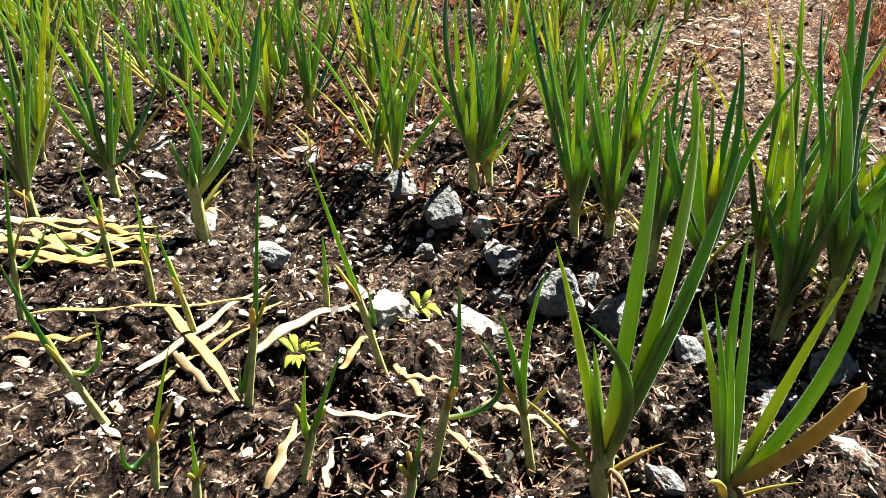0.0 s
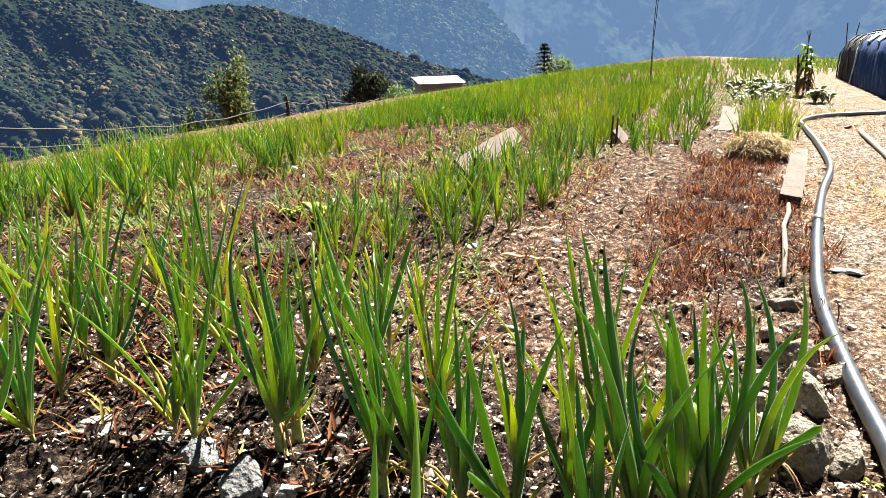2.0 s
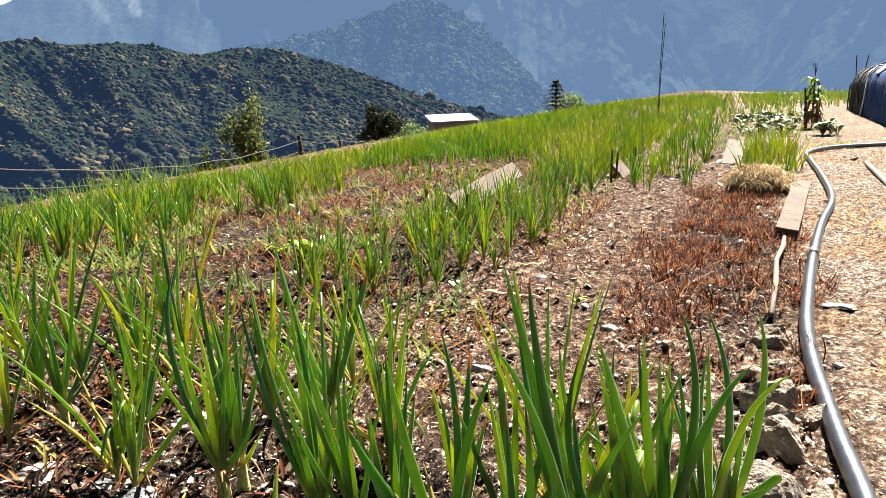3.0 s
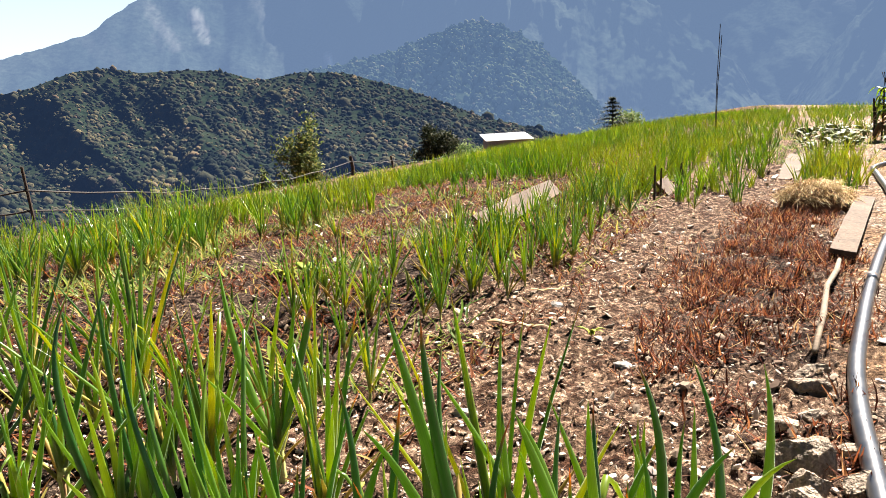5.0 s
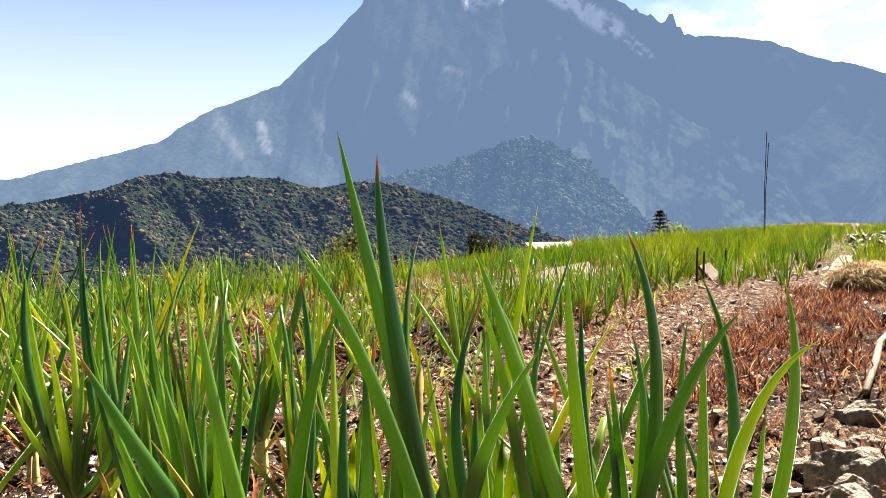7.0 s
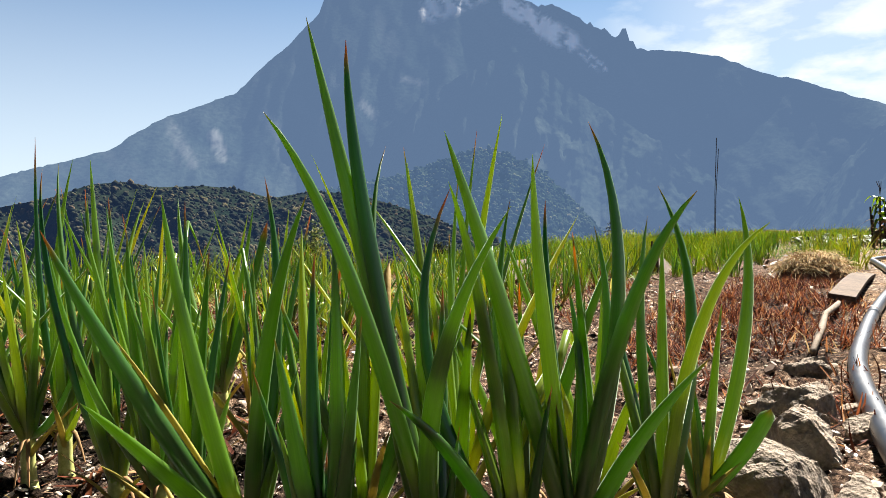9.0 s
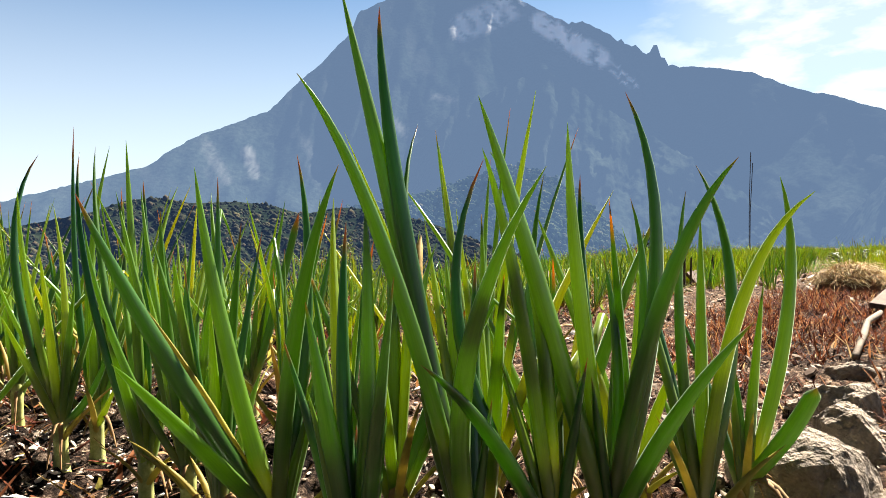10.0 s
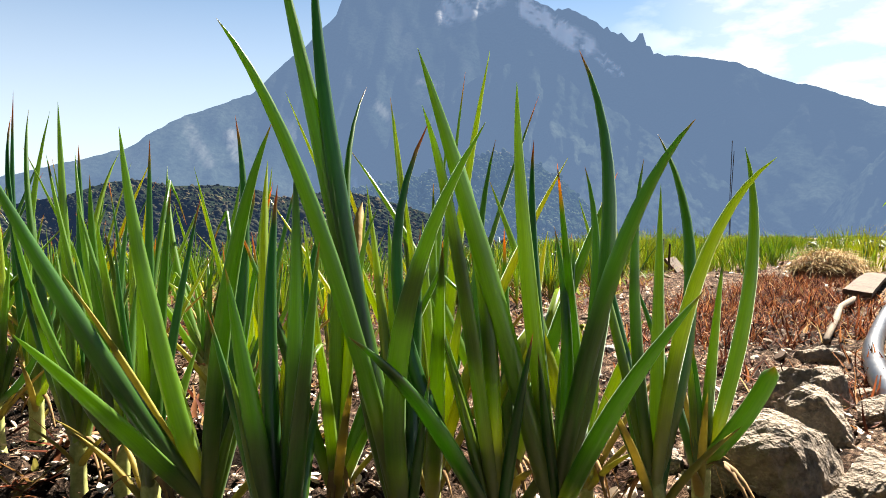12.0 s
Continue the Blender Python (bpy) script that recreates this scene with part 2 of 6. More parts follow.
def leaf_material(name, green, deep, glow, tip=(0.45, 0.16, 0.03), dry_from=0.86, island=False, trans=0.45):
    """A living leaf: UV.x runs along it from the sheath to the tip."""
    m, n, l, b = material(name, 0.29)
    uvn = n.new("ShaderNodeUVMap")
    sep = n.new("ShaderNodeSeparateXYZ")
    l.new(uvn.outputs["UV"], sep.inputs["Vector"])
    if island:
        rnd = n.new("ShaderNodeNewGeometry").outputs["Random Per Island"]
    else:
        rnd = n.new("ShaderNodeObjectInfo").outputs["Random"]
    co = obj_coord(n)
    streak = n.new("ShaderNodeMapping")
    streak.inputs["Scale"].default_value = (1.6, 9, 1)
    l.new(uvn.outputs["UV"], streak.inputs["Vector"])
    fibre = noise_node(n, l, 3.0, 4, 0.6, streak.outputs["Vector"])
    blotch = noise_node(n, l, 14, 3, 0.5, co)
    c = ramp_node(n, l, rnd, [(0.0, deep), (0.5, green), (0.85, tuple(v * k for v, k in zip(green, (1.45, 1.22, 0.9)))), (1.0, tuple(v * k for v, k in zip(green, (2.1, 1.42, 0.9))))]).outputs["Color"]
    c = mix_node(n, l, 0.28, c, ramp_node(n, l, fibre.outputs["Fac"], [(0.32, (0.22, 0.28, 0.2)), (0.68, (0.78, 0.8, 0.7))]).outputs["Color"], "OVERLAY")
    c = mix_node(n, l, 0.25, c, ramp_node(n, l, blotch.outputs["Fac"], [(0.35, (0.3, 0.35, 0.3)), (0.7, (0.7, 0.75, 0.6))]).outputs["Color"], "OVERLAY")
    if island:
        patch = noise_node(n, l, 0.9, 3, 0.6, co)
        c = mix_node(n, l, ramp_node(n, l, patch.outputs["Fac"], [(0.40, (0, 0, 0)), (0.64, (0.45, 0.45, 0.45))]).outputs["Color"], c, (0.28, 0.25, 0.04))
    # pale at the sheath
    low = n.new("ShaderNodeMapRange")
    low.inputs["From Min"].default_value, low.inputs["From Max"].default_value = 0.20, 0.0
    l.new(sep.outputs["X"], low.inputs["Value"])
    c = mix_node(n, l, low.outputs["Result"], c, (0.17, 0.185, 0.075))
    # withered tip, further down on some leaves
    start = n.new("ShaderNodeMapRange")
    start.inputs["To Min"].default_value, start.inputs["To Max"].default_value = dry_from, 1.08
    l.new(rnd, start.inputs["Value"])
    sub = n.new("ShaderNodeMath")
    sub.operation = "SUBTRACT"
    l.new(sep.outputs["X"], sub.inputs[0]), l.new(start.outputs["Result"], sub.inputs[1])
    scl = n.new("ShaderNodeMath")
    scl.operation, scl.use_clamp = "MULTIPLY", True
    scl.inputs[1].default_value = 11
    l.new(sub.outputs["Value"], scl.inputs[0])
    c = mix_node(n, l, scl.outputs["Value"], c, tip)
    l.new(c, b.inputs["Base Color"])
    b.inputs["Specular IOR Level"].default_value = 0.75
    b.inputs["Sheen Weight"].default_value, b.inputs["Sheen Roughness"].default_value = 0.0 if island else 0.22, 0.25      # waxy bloom
    b.inputs["Sheen Tint"].default_value = (0.85, 1.0, 0.78, 1)
    bump_node(n, l, fibre.outputs["Fac"], 0.15, 0.001, b)
    tr = n.new("ShaderNodeBsdfTranslucent")
    l.new(mix_node(n, l, 1.0, c, glow, "MULTIPLY"), tr.inputs["Color"])
    ms = n.new("ShaderNodeMixShader")
    ms.inputs["Fac"].default_value = trans
    l.new(b.outputs["BSDF"], ms.inputs[1]), l.new(tr.outputs["BSDF"], ms.inputs[2])
    l.new(ms.outputs["Shader"], n["Material Output"].inputs["Surface"])
    return m


def tinted(name, stops, rough=0.8, trans=0.0, island=True, scale=30):
    """Small scattered stuff whose tone changes from piece to piece."""
    m, n, l, b = material(name, rough)
    b.inputs["Specular IOR Level"].default_value = 0.12
    rnd = n.new("ShaderNodeNewGeometry").outputs["Random Per Island"] if island else n.new("ShaderNodeObjectInfo").outputs["Random"]
    c = ramp_node(n, l, rnd, stops).outputs["Color"]
    t = noise_node(n, l, scale, 4, 0.6, obj_coord(n))
    c = mix_node(n, l, 0.5, c, ramp_node(n, l, t.outputs["Fac"], [(0.3, (0.25, 0.25, 0.25)), (0.7, (0.75, 0.75, 0.75))]).outputs["Color"], "OVERLAY")
    l.new(c, b.inputs["Base Color"])
    bump_node(n, l, t.outputs["Fac"], 0.4, 0.004, b)
    if trans:
        tr, ms = n.new("ShaderNodeBsdfTranslucent"), n.new("ShaderNodeMixShader")
        l.new(c, tr.inputs["Color"])
        ms.inputs["Fac"].default_value = trans
        l.new(b.outputs["BSDF"], ms.inputs[1]), l.new(tr.outputs["BSDF"], ms.inputs[2])
        l.new(ms.outputs["Shader"], n["Material Output"].inputs["Surface"])
    return m


def far_material(name, stops, haze_glow, amount, scale, detail_scale, rock=None):
    """A distant slope: its own tones, and kilometres of haze imitated by even emission."""
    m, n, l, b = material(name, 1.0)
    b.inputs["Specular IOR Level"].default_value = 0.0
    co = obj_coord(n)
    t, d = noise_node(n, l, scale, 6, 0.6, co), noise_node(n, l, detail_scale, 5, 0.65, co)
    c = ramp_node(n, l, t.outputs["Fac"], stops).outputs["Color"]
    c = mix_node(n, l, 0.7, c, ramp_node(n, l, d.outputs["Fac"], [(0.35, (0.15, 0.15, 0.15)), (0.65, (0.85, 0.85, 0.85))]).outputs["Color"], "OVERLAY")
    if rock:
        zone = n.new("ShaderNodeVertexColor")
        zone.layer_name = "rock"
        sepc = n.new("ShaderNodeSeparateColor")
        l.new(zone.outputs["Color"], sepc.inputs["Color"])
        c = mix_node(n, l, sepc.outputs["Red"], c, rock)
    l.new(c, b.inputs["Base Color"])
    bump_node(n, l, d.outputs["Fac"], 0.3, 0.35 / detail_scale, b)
    # haze painted as a glow; the slope itself gives off no light
    b.inputs["Emission Color"].default_value = (*haze_glow, 1)
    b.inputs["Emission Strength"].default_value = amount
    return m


M_SOIL = soil_material()
M_LEAF = leaf_material("onion_leaf", (0.055, 0.112, 0.014), (0.016, 0.060, 0.012), (5.8, 4.6, 1.5), tip=(0.115, 0.060, 0.018), dry_from=0.86, trans=0.33)
M_LEAF_BED = leaf_material("onion_leaf_bed", (0.072, 0.122, 0.014), (0.022, 0.066, 0.011), (6.0, 4.7, 1.5), tip=(0.17, 0.09, 0.025), dry_from=0.84, trans=0.38)
M_LEAF_FAR = leaf_material("onion_leaf_field", (0.066, 0.132, 0.013), (0.023, 0.072, 0.010), (3.9, 3.4, 1.2), tip=(0.16, 0.09, 0.025), dry_from=0.86, island=True)
M_STEM = speckled("onion_stem", (0.20, 0.24, 0.05), (0.45, 0.44, 0.17), 30, 0.45, 0.1, 0.002, 4)
M_DRY = tinted("withered_leaf", [(0.0, (0.10, 0.045, 0.02)), (0.5, (0.25, 0.14, 0.06)), (1.0, (0.44, 0.32, 0.17))], 0.75, 0.3)
M_STRAP = tinted("yellowed_leaf", [(0.0, (0.30, 0.20, 0.06)), (0.5, (0.31, 0.215, 0.105)), (1.0, (0.34, 0.255, 0.16))], 0.6, 0.2, island=False)
M_YELLOW = tinted("yellowing_leaf", [(0.0, (0.30, 0.28, 0.06)), (0.6, (0.38, 0.30, 0.08)), (1.0, (0.34, 0.24, 0.08))], 0.5, 0.48, island=False)
M_STONE = speckled("grey_stone", (0.035, 0.034, 0.033), (0.26, 0.25, 0.235), 16, 0.9, 0.9, 0.015, 6, 0.25)
M_PALE = speckled("pale_stone", (0.075, 0.062, 0.05), (0.40, 0.375, 0.335), 16, 0.9, 0.5, 0.008, 7, 0.15)
M_TAN = speckled("tan_stone", (0.09, 0.07, 0.052), (0.42, 0.335, 0.245), 14, 0.9, 1.0, 0.02, 6, 0.2)
M_GRAVEL = tinted("gravel", [(0.0, (0.10, 0.066, 0.046)), (0.35, (0.19, 0.142, 0.10)), (0.7, (0.34, 0.28, 0.215)), (0.9, (0.50, 0.42, 0.34)), (1.0, (0.66, 0.62, 0.57))], 0.9)
M_SHALE = tinted("shale_chips", [(0.0, (0.06, 0.048, 0.040)), (0.35, (0.19, 0.160, 0.135)), (0.7, (0.33, 0.295, 0.26)), (1.0, (0.52, 0.49, 0.45))], 0.9)
M_CRUMB = tinted("soil_crumbs", [(0.0, (0.018, 0.010, 0.006)), (0.4, (0.085, 0.056, 0.037)), (0.8, (0.25, 0.180, 0.130)), (1.0, (0.48, 0.40, 0.32))], 0.95)
M_STRAW = tinted("straw_bits", [(0.0, (0.045, 0.016, 0.010)), (0.5, (0.12, 0.062, 0.038)), (0.85, (0.24, 0.155, 0.095)), (1.0, (0.46, 0.35, 0.22))], 0.8, 0.2)
M_RUST = tinted("dry_weeds", [(0.0, (0.012, 0.004, 0.003)), (0.4, (0.058, 0.016, 0.008)), (0.75, (0.19, 0.055, 0.020)), (0.92, (0.34, 0.15, 0.055)), (1.0, (0.46, 0.34, 0.16))], 0.8, 0.3)
# far slopes, each with blue haze light put into its emission
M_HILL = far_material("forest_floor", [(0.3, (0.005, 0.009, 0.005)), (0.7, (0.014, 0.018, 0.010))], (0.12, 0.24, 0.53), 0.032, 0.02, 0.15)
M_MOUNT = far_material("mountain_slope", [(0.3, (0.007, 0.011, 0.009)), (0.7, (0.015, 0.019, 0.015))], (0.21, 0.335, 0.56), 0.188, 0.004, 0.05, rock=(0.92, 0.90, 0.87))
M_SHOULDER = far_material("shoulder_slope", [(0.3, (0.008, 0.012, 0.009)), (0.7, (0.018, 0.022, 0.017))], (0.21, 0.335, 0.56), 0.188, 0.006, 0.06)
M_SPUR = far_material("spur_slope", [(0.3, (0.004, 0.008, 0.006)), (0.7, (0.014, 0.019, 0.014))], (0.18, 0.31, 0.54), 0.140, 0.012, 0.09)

# ---- the land ----
def zone_masks(x, y):
    u, v = uv_of(x, y)
    wob = (fbm(x * 1.3, y * 1.3, 3, 40) - 0.5) * 0.5
    bare = step(v + wob * 0.4, -0.95, -0.7) * (1 - step(v + wob * 0.4, 0.5, 0.75)) * step(u, 1.25, 1.6)
    bare = np.maximum(bare, 0.85 * step(u + wob * 0.2, 0.86, 1.02) * step(v + wob * 0.3, -0.20, 0.02) * (1 - step(v, 0.5, 0.75)))
    bare = np.maximum(bare, 0.1 * step(v, -3.1, -2.7) * (1 - step(v, -1.4, -1.2)) * step(u, 1.8, 2.3) * (1 - step(u, 4.5, 5.5)))
    bare = np.maximum(bare, 0.2 * step(fbm(x * 0.6, y * 0.6, 3, 44), 0.52, 0.62))
    bare = bare * (1 - 0.75 * step(v + wob * 0.3, -0.12, 0.02) * step(u, 2.0, 2.4) * (1 - step(u, 3.9, 4.3)))
    path = step(v + wob * 0.3, 0.30, 0.56) * step(u, 0.2, 0.8) * (1 - step(v, 14, 20))
    path = np.maximum(path, 0.55 * step(-v + wob, 8.6, 9.0) * (1 - step(-v, 10.2, 10.6)))
    far = np.maximum(np.maximum(step(-v, 10.2, 11.0), step(u, 35, 37)), np.maximum(step(v, 14, 22), step(-u, 6, 12)))
    far = np.maximum(far, 0.6 * step(u, 3.6, 6.0) * (1 - step(v, -0.9, -0.4)))
    return bare, path, far


def surface(x, y):
    """The soil's height with its clods."""
    x, y = np.asarray(x, float), np.asarray(y, float)
    bare, path, far = zone_masks(x, y)
    clod = (fbm(x * 7, y * 7, 3, 1) - 0.5) * 0.05 + (ridged(x * 22, y * 22, 3, 5) - 0.6) * 0.045 + (vnoise(x * 70, y * 70, 9) - 0.5) * 0.018
    return lay(x, y) + clod * np.exp(-np.hypot(x - 0.4, y - 0.3) / 14.0) * (1 - 0.25 * bare) * (1 - 0.6 * path)


def build_ground():
    cx, cy = 0.40, 0.30
    az = np.concatenate([np.linspace(-1.25, 1.25, 340, endpoint=False), np.linspace(1.25, 2 * math.pi - 1.25, 60, endpoint=False)])
    r = np.concatenate([[0.02, 0.08, 0.14, 0.2], np.geomspace(0.25, 9, 370), np.geomspace(9.3, 70, 80), np.geomspace(75, 4800, 40)])
    rr, aa = np.meshgrid(r, az, indexing="ij")
    x, y = cx + rr * np.sin(aa), cy + rr * np.cos(aa)
    z = surface(x, y)
    bare, path, far = zone_masks(x, y)
    z = z + step(rr, 20, 45) * (fbm(x * 0.05, y * 0.05, 4, 12) - 0.5) * np.clip(rr * 0.05, 0, 30)
    verts = np.stack([x, y, z], -1).reshape(-1, 3)
    verts = np.vstack([verts, [[cx, cy, float(lay(cx, cy))]]])
    me = quick_mesh("ground", verts, grid_faces(len(r), len(az), True))
    paint(me, "zone", np.vstack([np.stack([bare, path, far], -1).reshape(-1, 3), [[0, 0, 0]]]))
    return tagged(part("ground", me, M_SOIL), "dark crumbly soil with pale stony tracks", "ground", kind="structure")


build_ground()

RNG = np.random.default_rng(7)


def polar_slope(azs, sky, foot, d0, d1, rows, relief, bumps, peak=None):
    """A far slope: angles of its skyline against the compass, its foot, its near and far reach, and its relief."""
    a = np.asarray(azs)
    top = np.asarray(sky)
    s = np.linspace(0, 1, rows)[:, None]
    A = np.broadcast_to(a[None, :], (rows, len(a)))
    el = np.asarray(foot)[None, :] + (top - foot)[None, :] * s ** 0.92
    up = s if peak is None else (el - np.asarray(foot)[None, :]) / (peak - np.asarray(foot)[None, :])
    d = d0 + (d1 - d0) * up + relief(A, s) * np.sin(np.pi * np.clip(s * 0.98, 0, 1)) ** 0.5
    d, el = d + bumps(A, s)[0], el + bumps(A, s)[1]
    ar = np.radians(A)
    x, y, z = d * np.sin(ar), d * np.cos(ar), 0.5 + d * np.tan(np.radians(el))
    return np.stack([x, y, z], -1), el, d, s


def build_mountain():
    az = np.linspace(-62, 66, 480)
    line = [(-62, 1.0), (-45, 2.2), (-33, 3.1), (-29, 3.9), (-25.6, 4.9), (-22, 5.9), (-20, 6.6), (-18.4, 7.8), (-16.3, 9.0), (-13.7, 9.9),
            (-11.3, 10.9), (-9, 13.0), (-6.8, 14.9), (-4.8, 16.9), (-4.2, 18.3), (0, 20.0), (5, 20.3), (9, 18.9), (10.8, 17.8), (14.9, 16.5),
            (16.9, 15.4), (18.3, 14.3), (19.2, 14.8), (20.1, 13.3), (22.6, 13.0), (25.8, 12.4), (28.6, 10.9), (31.1, 10.1), (36.5, 7.8), (48, 4.5), (66, 2.0)]
    sky = np.interp(az, [p[0] for p in line], [p[1] for p in line])
    crag = step(az, 10, 12) * (1 - step(az, 20, 21))
    sky = sky + (fbm(az * 2.2, az * 0, 4, 3) - 0.5) * (0.25 + 0.9 * crag) + (vnoise(az * 9, az * 0, 8) - 0.5) * (0.06 + 0.2 * crag)

    def relief(A, s):
        big = ridged(A * 0.075 + s * 0.9, s * 0.8 + A * 0.01, 3, 21)
        rib = ridged(A * 0.20 - s * 1.9, s * 0.9, 4, 27)
        mid = ridged(A * 0.45 - s * 2.6, s * 3.0 + A * 0.1, 4, 28)
        fine = ridged(A * 1.3 - s * 6.0, s * 11.0 + A * 0.2, 3, 29)
        return -(big - 0.5) * 330 - (rib - 0.5) * 130 - (mid - 0.5) * 60 - (fine - 0.5) * 22

    def bumps(A, s):
        return (fbm(A * 2.5, s * 60, 4, 33) - 0.5) * 9, 0 * s

    P, el, d, s = polar_slope(az, sky, np.full(len(az), -9.0), 2300, 4100, 140, relief, bumps, 20.5)
    me = quick_mesh("mountain", P.reshape(-1, 3), grid_faces(140, len(az)))
    A = np.broadcast_to(az[None, :], s.shape[:1] + (len(az),))
    grain = step(fbm((A + el * 0.9) * 2.2, (el - A * 0.4) * 1.1, 4, 51), 0.34, 0.50)

    def streak(a0, e0, a1, e1, wide):
        """A band of bare granite down the slope."""
        t = np.clip(((A - a0) * (a1 - a0) + (el - e0) * (e1 - e0)) / ((a1 - a0) ** 2 + (e1 - e0) ** 2), 0, 1)
        return 1 - step(np.hypot(A - a0 - t * (a1 - a0), el - e0 - t * (e1 - e0)), wide * 0.5, wide)

    high = np.maximum(streak(10.4, 17.3, 14.9, 14.3, 1.0), np.maximum(streak(15.7, 13.7, 17.4, 12.1, 0.40), 0.6 * streak(4.2, 17.2, 8.2, 18.6, 1.3))) * grain
    for a0, e0, a1, e1, wide, much in ((-13.0, 7.7, -12.5, 6.0, 0.55, 0.30), (-1.9, 10.4, -0.3, 8.9, 0.4, 0.22), (1.3, 12.1, 3.3, 11.7, 0.28, 0.25), (5.0, 9.4, 6.2, 8.3, 0.35, 0.2), (-16, 8, -14.6, 5.6, 0.6, 0.15), (-8.5, 8.6, -7.6, 6.6, 0.5, 0.14)):
        high = np.maximum(high, 0.22 * much * streak(a0, e0, a1, e1, wide) * (0.35 + 0.65 * grain))
    slab = step(fbm(A * 0.9 + el * 0.55, el * 0.35, 3, 57), 0.60, 0.70) * step(el, 3, 7) * 0.012
    scar = 0.3 * np.exp(-((A + 3.5 + 0.25 * (el - 4.0)) / 0.2) ** 2) * step(el, 3.0, 3.5) * (1 - step(el, 4.3, 4.9))
    rock = np.maximum(np.maximum(high, slab), scar)
    paint(me, "rock", np.repeat(rock.reshape(-1, 1), 3, 1))
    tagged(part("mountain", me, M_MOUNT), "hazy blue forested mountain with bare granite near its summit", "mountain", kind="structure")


CROWN = []


def crown_shapes(fine):
    """Six lumpy unit crowns, coarse or fine: their vertices and shared triangles."""
    if not CROWN:
        for sub in (1, 2):
            bm = bmesh.new()
            bmesh.ops.create_icosphere(bm, subdivisions=sub, radius=1.0)
            base = np.array([v.co[:] for v in bm.verts])
            tri = np.array([[v.index for v in f.verts] for f in bm.faces])
            bm.free()
            CROWN.append((np.array([base * ((1 + 0.5 * np.array([noise.noise(Vector(p) * 2.4 + Vector((k * 7.1, 0, 0))) for p in base])) * RNG.uniform(0.86, 1.14, len(base)))[:, None] for k in range(6)]), tri))
    return CROWN[fine]


def crowns(name, centre, size, mat, label, fine=1):
    """A wood of many crowns in one mesh."""
    shapes, tri = crown_shapes(fine)
    n = len(centre)
    V, turn = shapes[RNG.integers(0, 6, n)], RNG.uniform(0, 6.28, n)
    c, sn = np.cos(turn)[:, None], np.sin(turn)[:, None]
    V = np.stack([V[..., 0] * c - V[..., 1] * sn, V[..., 0] * sn + V[..., 1] * c, V[..., 2] * RNG.uniform(0.8, 1.35, n)[:, None]], -1)
    V = V * size[:, None, None] + centre[:, None, :]
    F = tri[None] + (np.arange(n) * shapes.shape[1])[:, None, None]
    tagged(part(name, quick_mesh(name, V.reshape(-1, 3), F.reshape(-1, 3)), mat), label, "trees", kind="stuff")


def jungle(name, stops, haze_glow, amount, scale):
    m = tinted(name, stops, 1.0, 0.0, True, scale)
    for t in m.node_tree.nodes:
        if t.type == "TEX_NOISE":
            t.inputs["Detail"].default_value, t.inputs["Roughness"].default_value = 6, 0.8
        if t.type == "BUMP":
            t.inputs["Strength"].default_value, t.inputs["Distance"].default_value = 0.5, 0.9 / scale
    n, l, b = m.node_tree.nodes, m.node_tree.links, m.node_tree.nodes["Principled BSDF"]
    stand = noise_node(n, l, 0.022, 6, 0.7, obj_coord(n))          # olive and brown stands of trees; dark bluish patches imitate shaded gullies
    c = b.inputs["Base Color"].links[0].from_socket
    c = mix_node(n, l, 0.9, c, ramp_node(n, l, stand.outputs["Fac"], [(0.38, (0.14, 0.19, 0.22)), (0.5, (0.5, 0.49, 0.45)), (0.62, (0.90, 0.80, 0.60))]).outputs["Color"], "OVERLAY")
    l.new(c, b.inputs["Base Color"])
    # blue haze before the wood, imitated by letting the leaves emit
    b.inputs["Emission Color"].default_value, b.inputs["Emission Strength"].default_value = (*haze_glow, 1), amount
    b.inputs["Specular IOR Level"].default_value = 0.0
    return m


def ridge_slope(name, line, d0, d1, seed, rough, mat, label, wood=0):
    """A ridge in front of the mountain from its skyline, with a wood of crowns where they can be told apart."""
    a0, a1 = line[0][0], line[-1][0]
    az = np.linspace(a0, a1, 240)
    sky = np.interp(az, [p[0] for p in line], [p[1] for p in line]) + (fbm(az * 3, az * 0, 4, seed) - 0.5) * 0.5

    def relief(A, s):
        return -(ridged(A * 0.22 - s * 1.1, s * 1.1, 4, seed + 4) - 0.5) * rough - (ridged(A * 0.9 - s * 3, s * 6, 3, seed + 6) - 0.5) * rough * 0.22

    def bumps(A, s):
        return (fbm(A * 6, s * 60, 4, seed + 8) - 0.5) * 14, 0 * s

    P, el, d, s = polar_slope(az, sky, np.full(len(az), -9.0), d0, d1, 120, relief, bumps)
    me = quick_mesh(name, P.reshape(-1, 3), grid_faces(120, len(az)))
    tagged(part(name, me, mat), label, "mountain", kind="structure")
    if wood:
        i, j = RNG.integers(20, 120, wood), RNG.integers(0, 240, wood)
        centre = P[i, j] + RNG.normal(0, 1.5, (wood, 3))
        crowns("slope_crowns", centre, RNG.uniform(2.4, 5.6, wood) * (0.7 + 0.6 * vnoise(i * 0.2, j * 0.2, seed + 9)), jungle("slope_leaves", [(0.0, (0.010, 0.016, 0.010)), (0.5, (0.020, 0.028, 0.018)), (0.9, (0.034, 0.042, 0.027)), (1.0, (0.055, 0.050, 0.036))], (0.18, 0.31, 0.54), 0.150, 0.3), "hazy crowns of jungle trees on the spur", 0)


